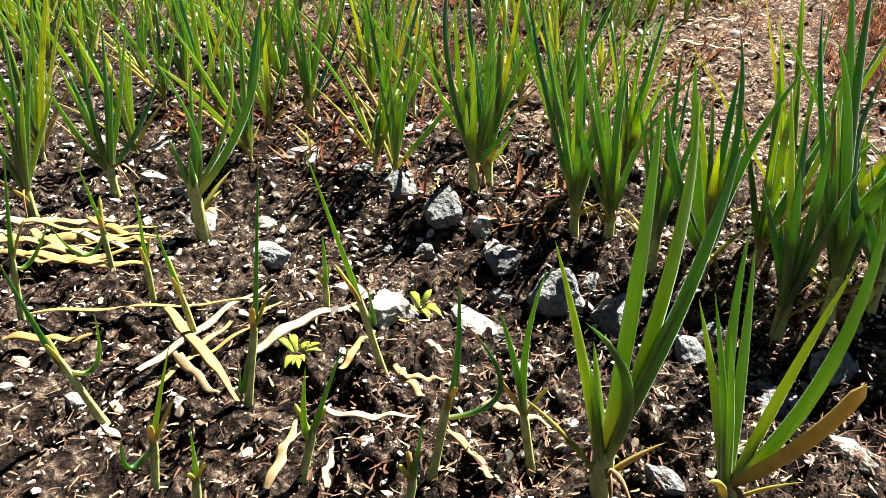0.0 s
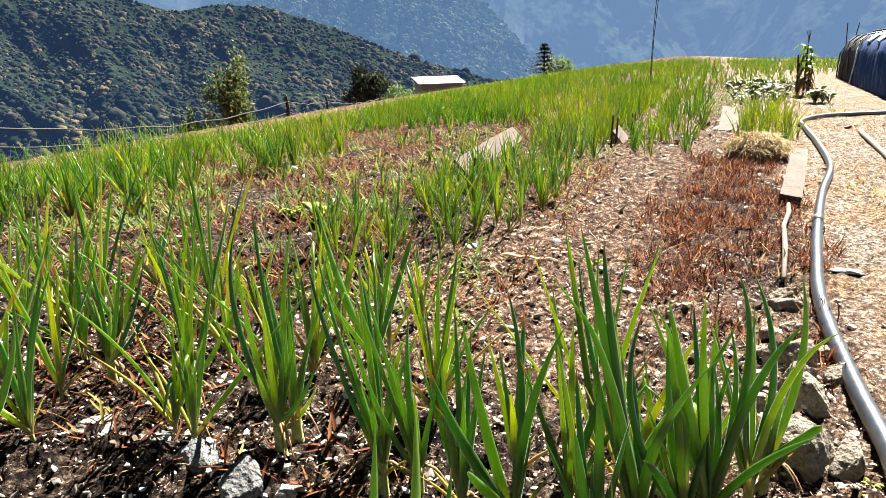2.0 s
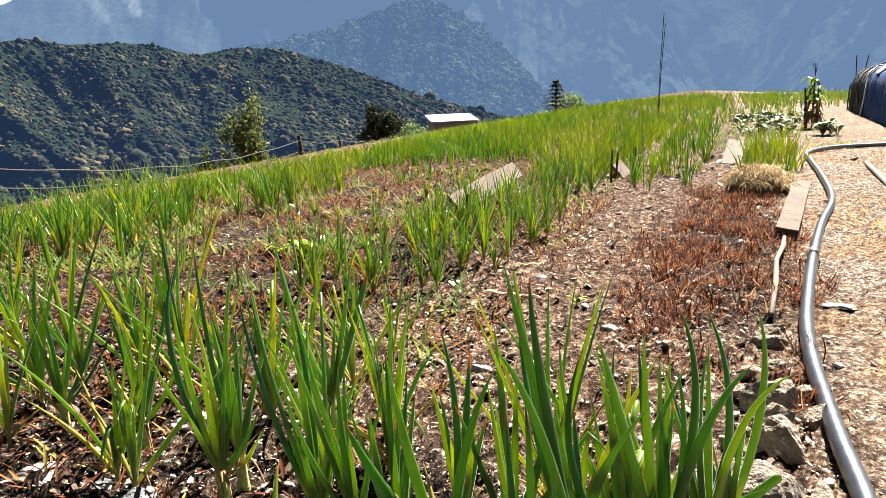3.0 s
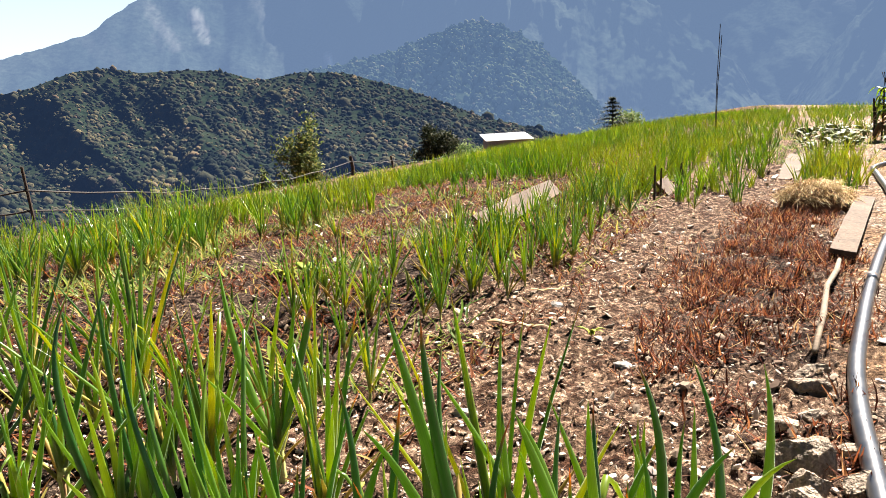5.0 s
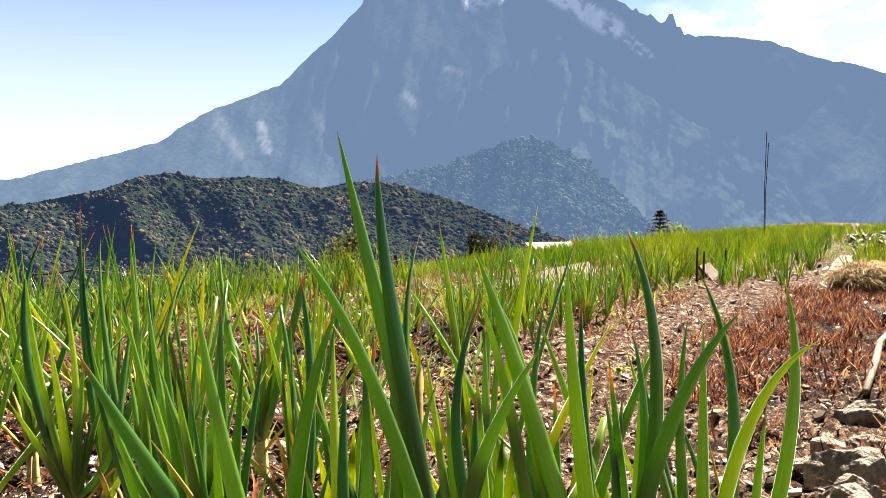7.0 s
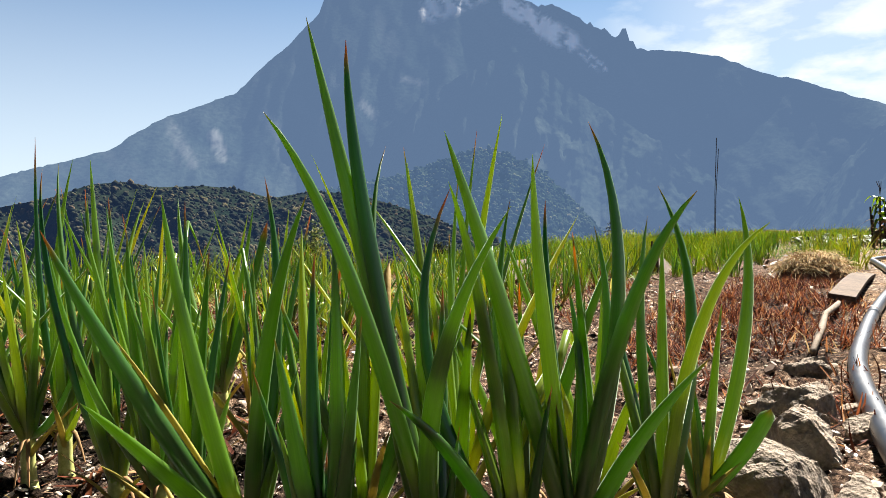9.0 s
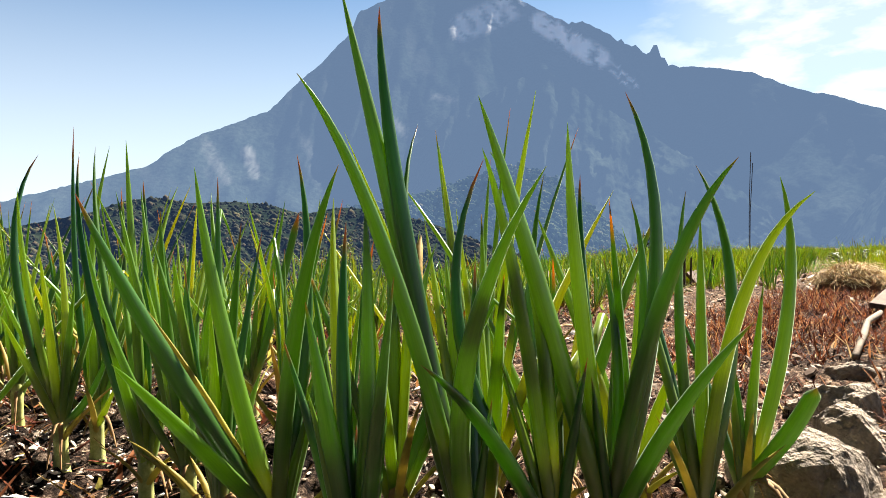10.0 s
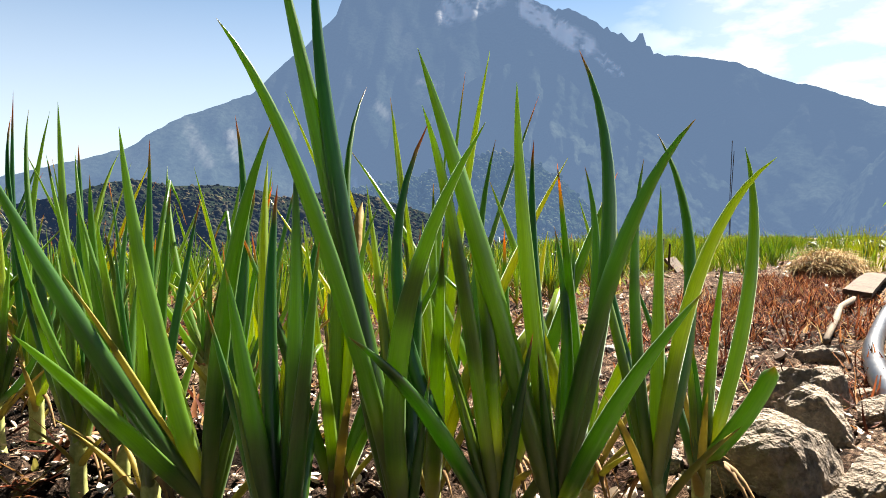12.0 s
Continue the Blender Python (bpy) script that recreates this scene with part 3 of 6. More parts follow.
def hill_surface(A, s):
    line = [(-60, 0.5), (-45, 1.6), (-34, 2.1), (-29.5, 2.1), (-24.3, 3.2), (-21.6, 4.2), (-19.4, 4.4), (-17.2, 4.0), (-13.8, 4.1), (-11.2, 3.8),
            (-8.9, 3.1), (-5.9, 3.6), (-2.5, 3.4), (2, 2.0), (8, -0.5), (14, -2.2), (24, -4)]
    sky = np.interp(A, [p[0] for p in line], [p[1] for p in line]) - 0.25
    el = -10.0 + (sky + 10.0) * s ** 0.9
    d = 420 + 520 * s - (ridged(A * 0.14 + s * 0.8, s * 1.2, 4, 91) - 0.5) * 210 * np.sin(np.pi * s) ** 0.6
    ar = np.radians(A)
    return np.stack([d * np.sin(ar), d * np.cos(ar), 0.5 + d * np.tan(np.radians(el))], -1)


def build_hill():
    az = np.linspace(-60, 24, 300)
    A, S = np.meshgrid(az, np.linspace(0, 1, 80))
    P = hill_surface(A, S)
    me = quick_mesh("forest_hill", P.reshape(-1, 3), grid_faces(80, 300))
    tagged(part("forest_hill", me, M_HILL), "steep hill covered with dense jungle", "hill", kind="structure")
    n = 23000
    a, s = RNG.uniform(-58, 22, n), RNG.uniform(0.06, 1.0, n) ** 0.8
    size = RNG.lognormal(0.62, 0.38, n) * (0.65 + 0.75 * vnoise(a * 1.6, s * 22, 95))
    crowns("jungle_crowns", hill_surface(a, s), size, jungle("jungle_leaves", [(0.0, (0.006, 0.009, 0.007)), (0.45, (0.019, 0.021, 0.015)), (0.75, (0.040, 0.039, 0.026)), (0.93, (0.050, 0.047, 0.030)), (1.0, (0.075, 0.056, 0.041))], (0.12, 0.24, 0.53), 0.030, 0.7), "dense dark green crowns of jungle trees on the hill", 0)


build_mountain()
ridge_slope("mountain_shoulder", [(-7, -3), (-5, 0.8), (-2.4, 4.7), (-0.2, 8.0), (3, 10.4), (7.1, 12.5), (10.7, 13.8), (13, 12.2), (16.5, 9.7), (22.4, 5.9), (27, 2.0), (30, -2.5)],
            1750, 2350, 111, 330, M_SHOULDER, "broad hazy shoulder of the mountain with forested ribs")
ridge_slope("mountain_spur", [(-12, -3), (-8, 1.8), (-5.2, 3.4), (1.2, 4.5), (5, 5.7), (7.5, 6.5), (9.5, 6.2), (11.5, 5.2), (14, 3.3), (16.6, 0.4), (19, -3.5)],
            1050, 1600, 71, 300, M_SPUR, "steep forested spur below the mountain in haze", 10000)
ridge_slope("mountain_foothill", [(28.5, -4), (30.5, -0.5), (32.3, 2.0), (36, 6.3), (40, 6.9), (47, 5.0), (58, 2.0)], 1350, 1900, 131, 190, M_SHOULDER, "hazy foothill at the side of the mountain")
build_hill()

# ---- onion plants ----
def ribbon(points, side, widths, thick, sides=6, fold=0.0):
    """A tapered flattened tube along points. Returns verts, quads and the way along for each vertex."""
    pts = np.asarray(points, float)
    n = len(pts)
    tan = np.gradient(pts, axis=0)
    tan /= np.linalg.norm(tan, axis=1)[:, None] + 1e-9
    sd = np.asarray(side, float)
    sd = sd[None] - tan * (tan @ sd)[:, None] if sd.ndim == 1 else sd
    sd /= np.linalg.norm(sd, axis=1)[:, None] + 1e-9
    up = np.cross(sd, tan)
    ang = np.linspace(0, 2 * math.pi, sides, endpoint=False)
    w = np.asarray(widths)[:, None, None] * 0.5
    V = pts[:, None] + w * (np.cos(ang)[None, :, None] * sd[:, None] + (thick * np.sin(ang) + fold * (np.abs(np.cos(ang)) - 0.5))[None, :, None] * up[:, None])
    return V.reshape(-1, 3), grid_faces(n, sides, True), np.repeat(np.linspace(0, 1, n), sides)


def bend(p0, p1, p2, n):
    t = np.linspace(0, 1, n)[:, None]
    p0, p1, p2 = (np.asarray(p, float) for p in (p0, p1, p2))
    return p0 * (1 - t) ** 2 + 2 * p1 * t * (1 - t) + p2 * t ** 2


def set_uv(me, s, sides=8):
    uvl = me.uv_layers.new(name="UVMap")
    idx = np.empty(len(me.loops), np.int32)
    me.loops.foreach_get("vertex_index", idx)
    out = np.zeros((len(idx), 2), np.float32)
    out[:, 0] = np.asarray(s)[idx]
    out[:, 1] = (idx % sides) / sides
    uvl.data.foreach_set("uv", out.ravel())


def leaf_profile(n, blunt=False):
    t = np.linspace(0, 1, n)
    w = np.interp(t, [0, 0.12, 0.32, 0.5, 0.7, 0.87, 0.96, 1.0], [0.72, 0.95, 1.0, 0.90, 0.66, 0.36, 0.15, 0.02])
    return np.interp(t, [0, 0.15, 0.5, 0.9, 0.93, 1.0], [0.62, 0.9, 1.0, 0.85, 0.8, 0.02]) if blunt else w


def leaf_mesh(start, tip, width, arch=0.5, segs=11, sides=8, turn=0.0, blunt=False, hook=0.0):
    """One hollow leaf from its sheath to its tip; arch 0 is straight, 1 rises steeply first."""
    s, e = np.asarray(start, float), np.asarray(tip, float)
    flat = np.array([e[0] - s[0], e[1] - s[1], 0.0])
    mid = (s + e) / 2 - flat * 0.22 * arch + np.array([0, 0, 1.0]) * 0.10 * arch * np.linalg.norm(flat)
    pts = bend(s, mid, e, segs)
    out = flat / (np.linalg.norm(flat) + 1e-6)
    if hook:                                  # snapped part of the way up, the end hanging
        k = int(segs * (1 - hook))
        rest = np.linalg.norm(np.diff(pts[k:], axis=0), axis=1).cumsum()[:, None]
        pts[k + 1:] = pts[k] + rest * (out * 0.55 + np.array([0, 0, -0.8])) + np.array([0, 0, 0.012])
    sidev = np.array([-out[1], out[0], 0]) * math.cos(turn) + out * math.sin(turn)
    V, F, t = ribbon(pts, sidev, leaf_profile(segs, blunt) * width, 0.75, sides, 0.0)
    me = quick_mesh("leaf", V, F)
    set_uv(me, t, sides)
    return me


def stem_mesh(height, radius, lean=(0, 0), sides=8):
    pts = [(lean[0] * t, lean[1] * t, -0.02 + (height + 0.02) * t) for t in np.linspace(0, 1, 6)]
    V, F, t = ribbon(pts, (1, 0, 0), np.array([1.4, 1.1, 0.95, 0.95, 1.0, 0.7]) * radius * 2, 0.85, sides)
    return quick_mesh("stem", V, F)


def dry_sheath(angle, length, fall):
    """A withered outer leaf that hangs beside the stem."""
    d = np.array([math.cos(angle), math.sin(angle), 0])
    pts = bend(d * 0.005 + np.array([0, 0, 0.055]), d * length * 0.2 + np.array([0, 0, 0.06 + 0.1 * length]), d * length * 0.38 + np.array([0, 0, max(0.002, 0.05 - fall)]), 7)
    V, F, t = ribbon(pts, np.array([-d[1], d[0], 0.4]), np.interp(np.linspace(0, 1, 7), [0, 0.4, 1], [0.004, 0.007, 0.002]), 0.10, 5)
    return quick_mesh("withered_leaf", V, F)


ONION = "green onion plant with hollow upright leaves growing in the soil"


def onion_plant(x, y, leaves, stem=0.07, radius=0.007, lean=(0, 0), dry=2, seed=0, label=ONION, z=None):
    """leaves: rows of reach in x, reach in y, height of the tip, width and arch, all in metres from the base."""
    rnd = random.Random(seed)
    root = new("onion_plant")
    root.location = (x, y, float(lay(x, y)) if z is None else z)
    part("stem", stem_mesh(stem, radius, lean), M_STEM, root, "pale whitish stem")
    for dx, dy, h, w, arch in leaves:
        blunt = w < 0
        part("leaf", leaf_mesh((lean[0] * 0.5, lean[1] * 0.5, stem * rnd.uniform(0.35, 0.6)), (dx, dy, h), abs(w), arch, 10, 6, turn=rnd.uniform(-0.7, 0.7), blunt=blunt, hook=rnd.choice((0, 0, 0, 0, 0, 0, 0, 0.3, 0.45))), M_LEAF_BED, root)
    for k in range(2 + seed % 2):
        a, h = rnd.uniform(0, 6.28), rnd.uniform(0.06, 0.21)
        part("leaf", leaf_mesh((0, 0, stem * 0.4), (h * 0.8 * math.cos(a), h * 0.8 * math.sin(a), h), rnd.uniform(0.006, 0.011), 0.7), M_YELLOW, root, "yellowing lower leaf")
    for k in range(dry):
        part("withered_leaf", dry_sheath(rnd.uniform(0, 6.28), rnd.uniform(0.04, 0.11), rnd.uniform(0, 0.06)), M_DRY, root, "withered brown outer leaf")
    return tagged(root, label, "onion", "onion plants in the field")


def random_leaves(rnd, count, tall, width):
    rows, a0 = [], rnd.uniform(0, 6.28)
    for k in range(count):
        a = a0 + k * 2.4 + rnd.uniform(-0.4, 0.4)
        h = tall * rnd.uniform(0.62, 1.05)
        reach = h * abs(rnd.gauss(0.0, 0.26)) + 0.02
        rows.append((reach * math.cos(a), reach * math.sin(a), h, width * rnd.uniform(0.7, 1.15), rnd.uniform(0.1, 1.0)))
    return rows


rnd0 = random.Random(3)
VARIANTS = []
for k in range(9):
    count = 5 + k % 5
    VARIANTS.append(onion_plant(0, 0, random_leaves(rnd0, count, rnd0.uniform(0.35, 0.47), rnd0.uniform(0.011, 0.016)), rnd0.uniform(0.04, 0.065), 0.0055, dry=2 + k % 2, seed=k))
USED = [False] * len(VARIANTS)
HERO_BASES = []


def bed_height(u, v):
    """How tall the onions of a bed have grown, against those of the front bed."""
    if u < 1.9:
        return 1.0
    if v > -0.5:
        return 0.60
    if v > -1.35:
        return 0.70
    if v > -2.4 and u < 5:
        return 0.58
    return 0.92 if u < 5 else 0.62


def place_plant(x, y, rnd, size=1.0):
    u, v = uv_of(x, y)
    size *= 0.88 * bed_height(u, v)
    k = rnd.randrange(len(VARIANTS))
    m = pose(x, y, float(lay(x, y)), rnd.gauss(0, 4), rnd.gauss(0, 4), rnd.uniform(0, 360))
    ob = VARIANTS[k]
    if not USED[k]:
        USED[k] = True
        ob.matrix_basis = m
    else:
        ob = copy_thing(ob, m)
    f = size * rnd.uniform(0.85, 1.12)
    ob.scale = (f, f, f)


def bed_density(u, v):
    """How thickly the onions stand, from 0 to 1, over the plan of the beds."""
    front = (1.0 < u < 1.75) if v < -0.5 else (1.02 < u < 1.32 and v < -0.02)
    if front and v > -4.5:
        return 1.0
    if v < -1.1 and 0.45 < u < 1.75 and v > -4.5:
        return 0.6
    if u < 1.75:
        return 0.0
    if -1.22 < v < -0.55 and u > 2.15:
        return 1.0 if u > 2.7 or v < -0.7 else 0.5
    if u < 2.5:
        return 0.06
    if -2.3 < v <= -1.3 and u < 4.2:
        return 0.15
    if -3.3 < v <= -1.3 and 4.2 < u < 6.4:
        return 0.10
    if v <= -1.3 and v > -7.6:
        if u > 6.4:
            return 1.0
        return 0.12 if math.sin((v + 0.15 * math.sin(u)) * 4.6) < -0.55 else 0.85
    if u > 4.7 and -0.40 < v < 0.06:
        return 0.9
    if 5.3 < u < 7.6 and 0.28 < v < 0.72:
        return 0.9
    if u > 11 and -0.55 < v < 1.3:
        return 0.25 if 0.25 < v < 0.5 else 0.9
    if u > 17 and v < 9:
        return 0.8
    return 0.0


def field_spots():
    rnd = random.Random(11)
    far = []
    v = -8.4
    while v < 9:
        u = 0.45
        while u < 32:
            uu, vv = u + rnd.gauss(0, 0.03), v + rnd.gauss(0, 0.03)
            if rnd.random() < bed_density(uu, vv) * ((0.66 if vv > -1.0 else 0.85) if uu < 1.8 else 0.3 + 0.66 * float(step(fbm(uu * 1.1, vv * 1.7, 3, 63), 0.40, 0.56))):
                x, y = xy_of(uu, vv)
                far.append((math.hypot(x - 0.4, y - 0.3), x, y))
            u += 0.16 if u < 10 else 0.22
        v += 0.17
    for k in range(14):
        uu, vv = rnd.uniform(1.0, 1.4), rnd.uniform(-1.1, -0.02)
        if bed_density(uu, vv) == 1.0:
            x, y = xy_of(uu, vv)
            far.append((math.hypot(x - 0.4, y - 0.3), x, y))
    for u0, u1, v0, v1, count in ((4.7, 11, -0.40, 0.06, 50), (5.3, 7.6, 0.28, 0.72, 20), (2.3, 6, -1.22, -0.55, 110), (2.6, 5.2, -4.6, -2.4, 150), (6, 12, -1.22, -0.50, 110), (6.4, 14, -4.5, -1.35, 420)):
        for k in range(count):
            x, y = xy_of(rnd.uniform(u0, u1), rnd.uniform(v0, v1))
            far.append((math.hypot(x - 0.4, y - 0.3), x, y))
    far.sort()
    plank = np.array([0.93, 3.78]), np.array([1.82, 5.50])      # keep the leaning plank free

    def off_plank(x, y):
        p, way = np.array([x, y]) - plank[0], plank[1] - plank[0]
        s = min(1.0, max(0.0, float(p @ way) / float(way @ way)))
        d = p - way * s
        return math.hypot(*d) > 0.12

    far = [p for p in far if off_plank(p[1], p[2]) and not (1.2 < p[1] < 2.5 and uv_of(p[1], p[2])[1] > 0.4)]
    far = [p for p in far if all((p[1] - a) ** 2 + (p[2] - b) ** 2 > 0.011 for a, b in HERO_BASES)]
    return far[:300], far[300:]

def hero_onion(x, y, stem, radius, leaves, young=False):
    """An onion whose leaves are known one by one: rows of tip and middle, from the base, and the width (negative: a broken, blunt tip)."""
    rnd = random.Random(int(x * 977 + y * 3571))
    root = new("onion_plant")
    z = float(lay(x, y))
    root.location = (x, y, z)
    first = np.array(leaves[0][:3])
    tilt = 0.03 * first[:2]
    if young:                                   # a long pale neck that the leaf leaves half way up
        stem = min(0.12, 0.40 * leaves[0][2])
        tilt = np.array(leaves[0][3:5]) * stem / leaves[0][5]
    part("stem", stem_mesh(stem, radius * (1.0 if young else 1.3), tuple(tilt)), M_STEM, root, "pale yellowish stem")
    for tx, ty, tz, mx, my, mz, w in leaves:
        low = rnd.uniform(0.75, 0.9) if young else rnd.uniform(0.62, 0.88)
        p0 = np.array([tilt[0] * (low if young else 0.5), tilt[1] * (low if young else 0.5), stem * low])
        tip, mid = np.array([tx, ty, tz]), np.array([mx, my, mz])
        pts = bend(p0, 2 * mid - (p0 + tip) / 2, tip, 13)
        a = rnd.uniform(-0.6, 0.6)
        V, F, t = ribbon(pts, np.array([math.cos(a), math.sin(a), 0.1]), leaf_profile(13, w < 0) * abs(w) * 0.86, 0.75, 9, 0.0)
        me = quick_mesh("leaf", V, F)
        set_uv(me, t, 9)
        part("leaf", me, (M_STRAP if w < 0 and 0.25 < tz < 0.31 else M_YELLOW if w < 0 and 0.2 < tz < 0.25 else M_YELLOW if abs(w) < 0.0095 else M_LEAF) if not young else M_LEAF, root)
    for k in range(2 if young else 0):
        b, h = rnd.uniform(0, 6.28), rnd.uniform(0.02, 0.05)
        part("leaf", leaf_mesh((tilt[0] * 0.9, tilt[1] * 0.9, stem * 0.85), (tilt[0] + 0.6 * h * math.cos(b), tilt[1] + 0.6 * h * math.sin(b), stem + h), rnd.uniform(0.005, 0.008), 0.6, blunt=True), M_YELLOW, root, "short yellow-green stub of a leaf")
    for k in range(0 if young else 5):          # short inner leaves at the heart
        b, h = rnd.uniform(0, 6.28), rnd.uniform(0.13, 0.32)
        me = leaf_mesh((tilt[0] * 0.5, tilt[1] * 0.5, stem * 0.5), (0.22 * h * math.cos(b), 0.22 * h * math.sin(b) + 0.03, h), rnd.uniform(0.010, 0.015), 0.5)
        part("leaf", me, M_LEAF, root)
    for k in range(0 if young else 2):
        b, h = rnd.uniform(0, 6.28), rnd.uniform(0.06, 0.16)
        part("leaf", leaf_mesh((0, 0, stem * 0.4), (h * 0.7 * math.cos(b), h * 0.7 * math.sin(b), h), rnd.uniform(0.005, 0.010), 0.7), M_YELLOW, root, "yellowing lower leaf")
    for k in range(0 if young else 4):
        part("withered_leaf", dry_sheath(rnd.uniform(0, 6.28), rnd.uniform(0.06, 0.17), rnd.uniform(0, 0.06)), M_DRY, root, "withered brown outer leaf")
    HERO_BASES.append((x, y))
    text = "young thin green onion seedling standing in bare soil" if young else "tall green onion plant with hollow leaves and withered tips"
    return tagged(root, text, "onion", "onion seedlings in the front bed" if young else "onion plants in the field")


hero_onion(0.4, 0.945, 0.06, 0.007, [(-0.13, -0.086, 0.333, -0.082, -0.04, 0.202, 0.02), (-0.092, -0.119, 0.21, -0.062, -0.052, 0.141, 0.017), (-0.07, 0.007, 0.362, -0.044, 0, 0.209, 0.019), (0.061, -0.039, 0.357, 0.021, -0.016, 0.228, 0.018), (0.009, 0.073, 0.382, 0.022, 0.033, 0.231, 0.014), (-0.114, -0.001, 0.243, -0.055, -0.002, 0.15, 0.009)])
hero_onion(0.478, 0.83, 0.065, 0.008, [(-0.01, 0.059, 0.326, -0.011, 0.023, 0.196, 0.015), (-0.034, -0.003, 0.267, -0.018, -0.001, 0.166, 0.019), (-0.024, 0.098, 0.348, -0.017, 0.039, 0.221, 0.013), (0.007, 0.031, 0.344, 0.008, 0.013, 0.197, 0.018), (-0.059, 0.045, 0.235, -0.026, 0.018, 0.138, 0.013)])
hero_onion(0.562, 0.858, 0.075, 0.008, [(-0.095, 0.027, 0.496, -0.053, 0.012, 0.302, 0.019), (-0.064, 0.025, 0.477, -0.05, 0.01, 0.318, 0.017), (-0.12, -0.037, 0.41, -0.062, -0.016, 0.286, 0.015), (-0.034, 0.183, 0.411, -0.046, 0.076, 0.264, 0.011), (-0.034, 0.083, 0.297, -0.033, 0.035, 0.208, -0.01), (0.05, -0.064, 0.339, -0.003, -0.024, 0.204, 0.019), (-0.021, 0.052, 0.29, -0.035, 0.023, 0.191, 0.011)])
hero_onion(0.628, 0.868, 0.065, 0.007, [(-0.053, -0.01, 0.355, -0.027, -0.003, 0.244, 0.014), (-0.042, 0.039, 0.359, -0.011, 0.014, 0.252, 0.014), (-0.103, -0.061, 0.199, -0.052, -0.022, 0.138, 0.017), (-0.045, 0.06, 0.355, -0.07, 0.034, 0.207, 0.014), (0.014, 0.099, 0.345, -0.01, 0.043, 0.204, 0.012)])
hero_onion(0.676, 0.882, 0.065, 0.008, [(-0.104, -0.034, 0.39, -0.058, -0.009, 0.248, 0.021), (-0.028, 0.008, 0.376, -0.022, 0.006, 0.242, 0.016), (-0.001, 0.083, 0.342, -0.01, 0.036, 0.222, 0.012), (0.024, 0.023, 0.404, 0.04, 0.001, 0.258, 0.018), (0.033, 0.043, 0.316, 0.032, 0.012, 0.203, 0.012), (0.091, -0.038, 0.341, 0.039, -0.016, 0.236, 0.017), (0.061, -0.121, 0.227, 0.029, -0.05, 0.141, 0.02), (0.005, 0.03, 0.266, 0.01, 0.01, 0.166, 0.013)])
hero_onion(0.765, 0.92, 0.06, 0.007, [(0.044, 0.111, 0.355, 0.045, 0.035, 0.223, 0.015), (0.069, -0.061, 0.314, 0.026, -0.023, 0.224, 0.017), (-0.001, 0.022, 0.322, -0.012, 0.013, 0.198, 0.013), (-0.041, -0.016, 0.12, -0.018, -0.005, 0.077, 0.01)])
hero_onion(0.822, 0.965, 0.06, 0.007, [(0.069, 0.056, 0.341, 0.051, 0.011, 0.213, 0.016), (0.026, -0.078, 0.155, 0.022, -0.037, 0.105, -0.02), (-0.011, 0.06, 0.197, -0.002, 0.023, 0.098, 0.008), (-0.008, 0.004, 0.102, -0.004, 0.002, 0.065, 0.008)])
hero_onion(0.055, 1.268, 0.07, 0.008, [(-0.04, -0.019, 0.364, -0.03, -0.014, 0.222, 0.014), (-0.03, 0.052, 0.345, -0.004, 0.025, 0.204, 0.012), (-0.02, -0.099, 0.21, -0.015, -0.043, 0.131, 0.013), (-0.016, 0.014, 0.209, -0.007, 0.005, 0.13, 0.013), (0.078, -0.018, 0.172, 0.039, -0.003, 0.093, 0.013), (-0.041, 0.036, 0.413, -0.053, -0.004, 0.267, 0.013)])
hero_onion(0.225, 1.105, 0.06, 0.007, [(-0.02, 0.014, 0.406, -0.011, 0.005, 0.249, 0.013), (-0.015, 0.048, 0.365, -0.003, 0.02, 0.236, 0.013), (-0.081, 0.077, 0.408, -0.052, 0.023, 0.256, 0.01), (-0.097, 0.071, 0.401, -0.066, 0.018, 0.25, 0.01), (0.005, 0.109, 0.363, -0.005, 0.041, 0.235, 0.01), (-0.019, -0.061, 0.222, -0.012, -0.026, 0.142, 0.013)])
hero_onion(0.28, 1.075, 0.06, 0.007, [(-0.011, -0.035, 0.322, -0.013, -0.017, 0.202, 0.014), (-0.002, 0.041, 0.301, -0.007, 0.015, 0.175, 0.012), (-0.067, 0.063, 0.355, -0.038, 0.022, 0.224, 0.011), (-0.084, 0.036, 0.349, -0.046, 0.011, 0.213, 0.011), (-0.09, -0.028, 0.311, -0.062, -0.019, 0.18, 0.012)])
hero_onion(0.335, 0.995, 0.06, 0.007, [(-0.002, 0.02, 0.358, -0.001, 0.008, 0.205, 0.013), (0.017, 0.025, 0.253, 0.002, 0.009, 0.161, 0.014), (-0.03, -0.029, 0.285, -0.022, -0.014, 0.186, 0.014), (0.031, 0.06, 0.305, 0.015, 0.025, 0.18, 0.011), (-0.036, 0.021, 0.274, -0.019, 0.007, 0.156, 0.01)])
hero_onion(-0.122, 1.49, 0.07, 0.008, [(-0.041, -0.006, 0.347, -0.015, -0.002, 0.182, 0.012), (0.102, 0.066, 0.403, 0.043, 0.027, 0.211, 0.012), (0.03, 0.055, 0.363, 0.005, 0.021, 0.178, 0.012), (-0.001, -0.051, 0.322, 0.002, -0.02, 0.169, 0.01), (0.109, 0.017, 0.233, 0.05, 0.008, 0.115, 0.012)])
hero_onion(0.085, 1.305, 0.07, 0.008, [(-0.047, 0.05, 0.459, -0.033, 0.02, 0.23, 0.013), (0.024, 0, 0.423, -0.007, 0, 0.235, 0.013), (-0.122, -0.031, 0.278, -0.077, -0.013, 0.145, 0.012), (0.083, 0.031, 0.306, 0.03, 0.012, 0.169, 0.012), (0.045, -0.03, 0.116, 0.009, -0.012, 0.052, 0.014)])
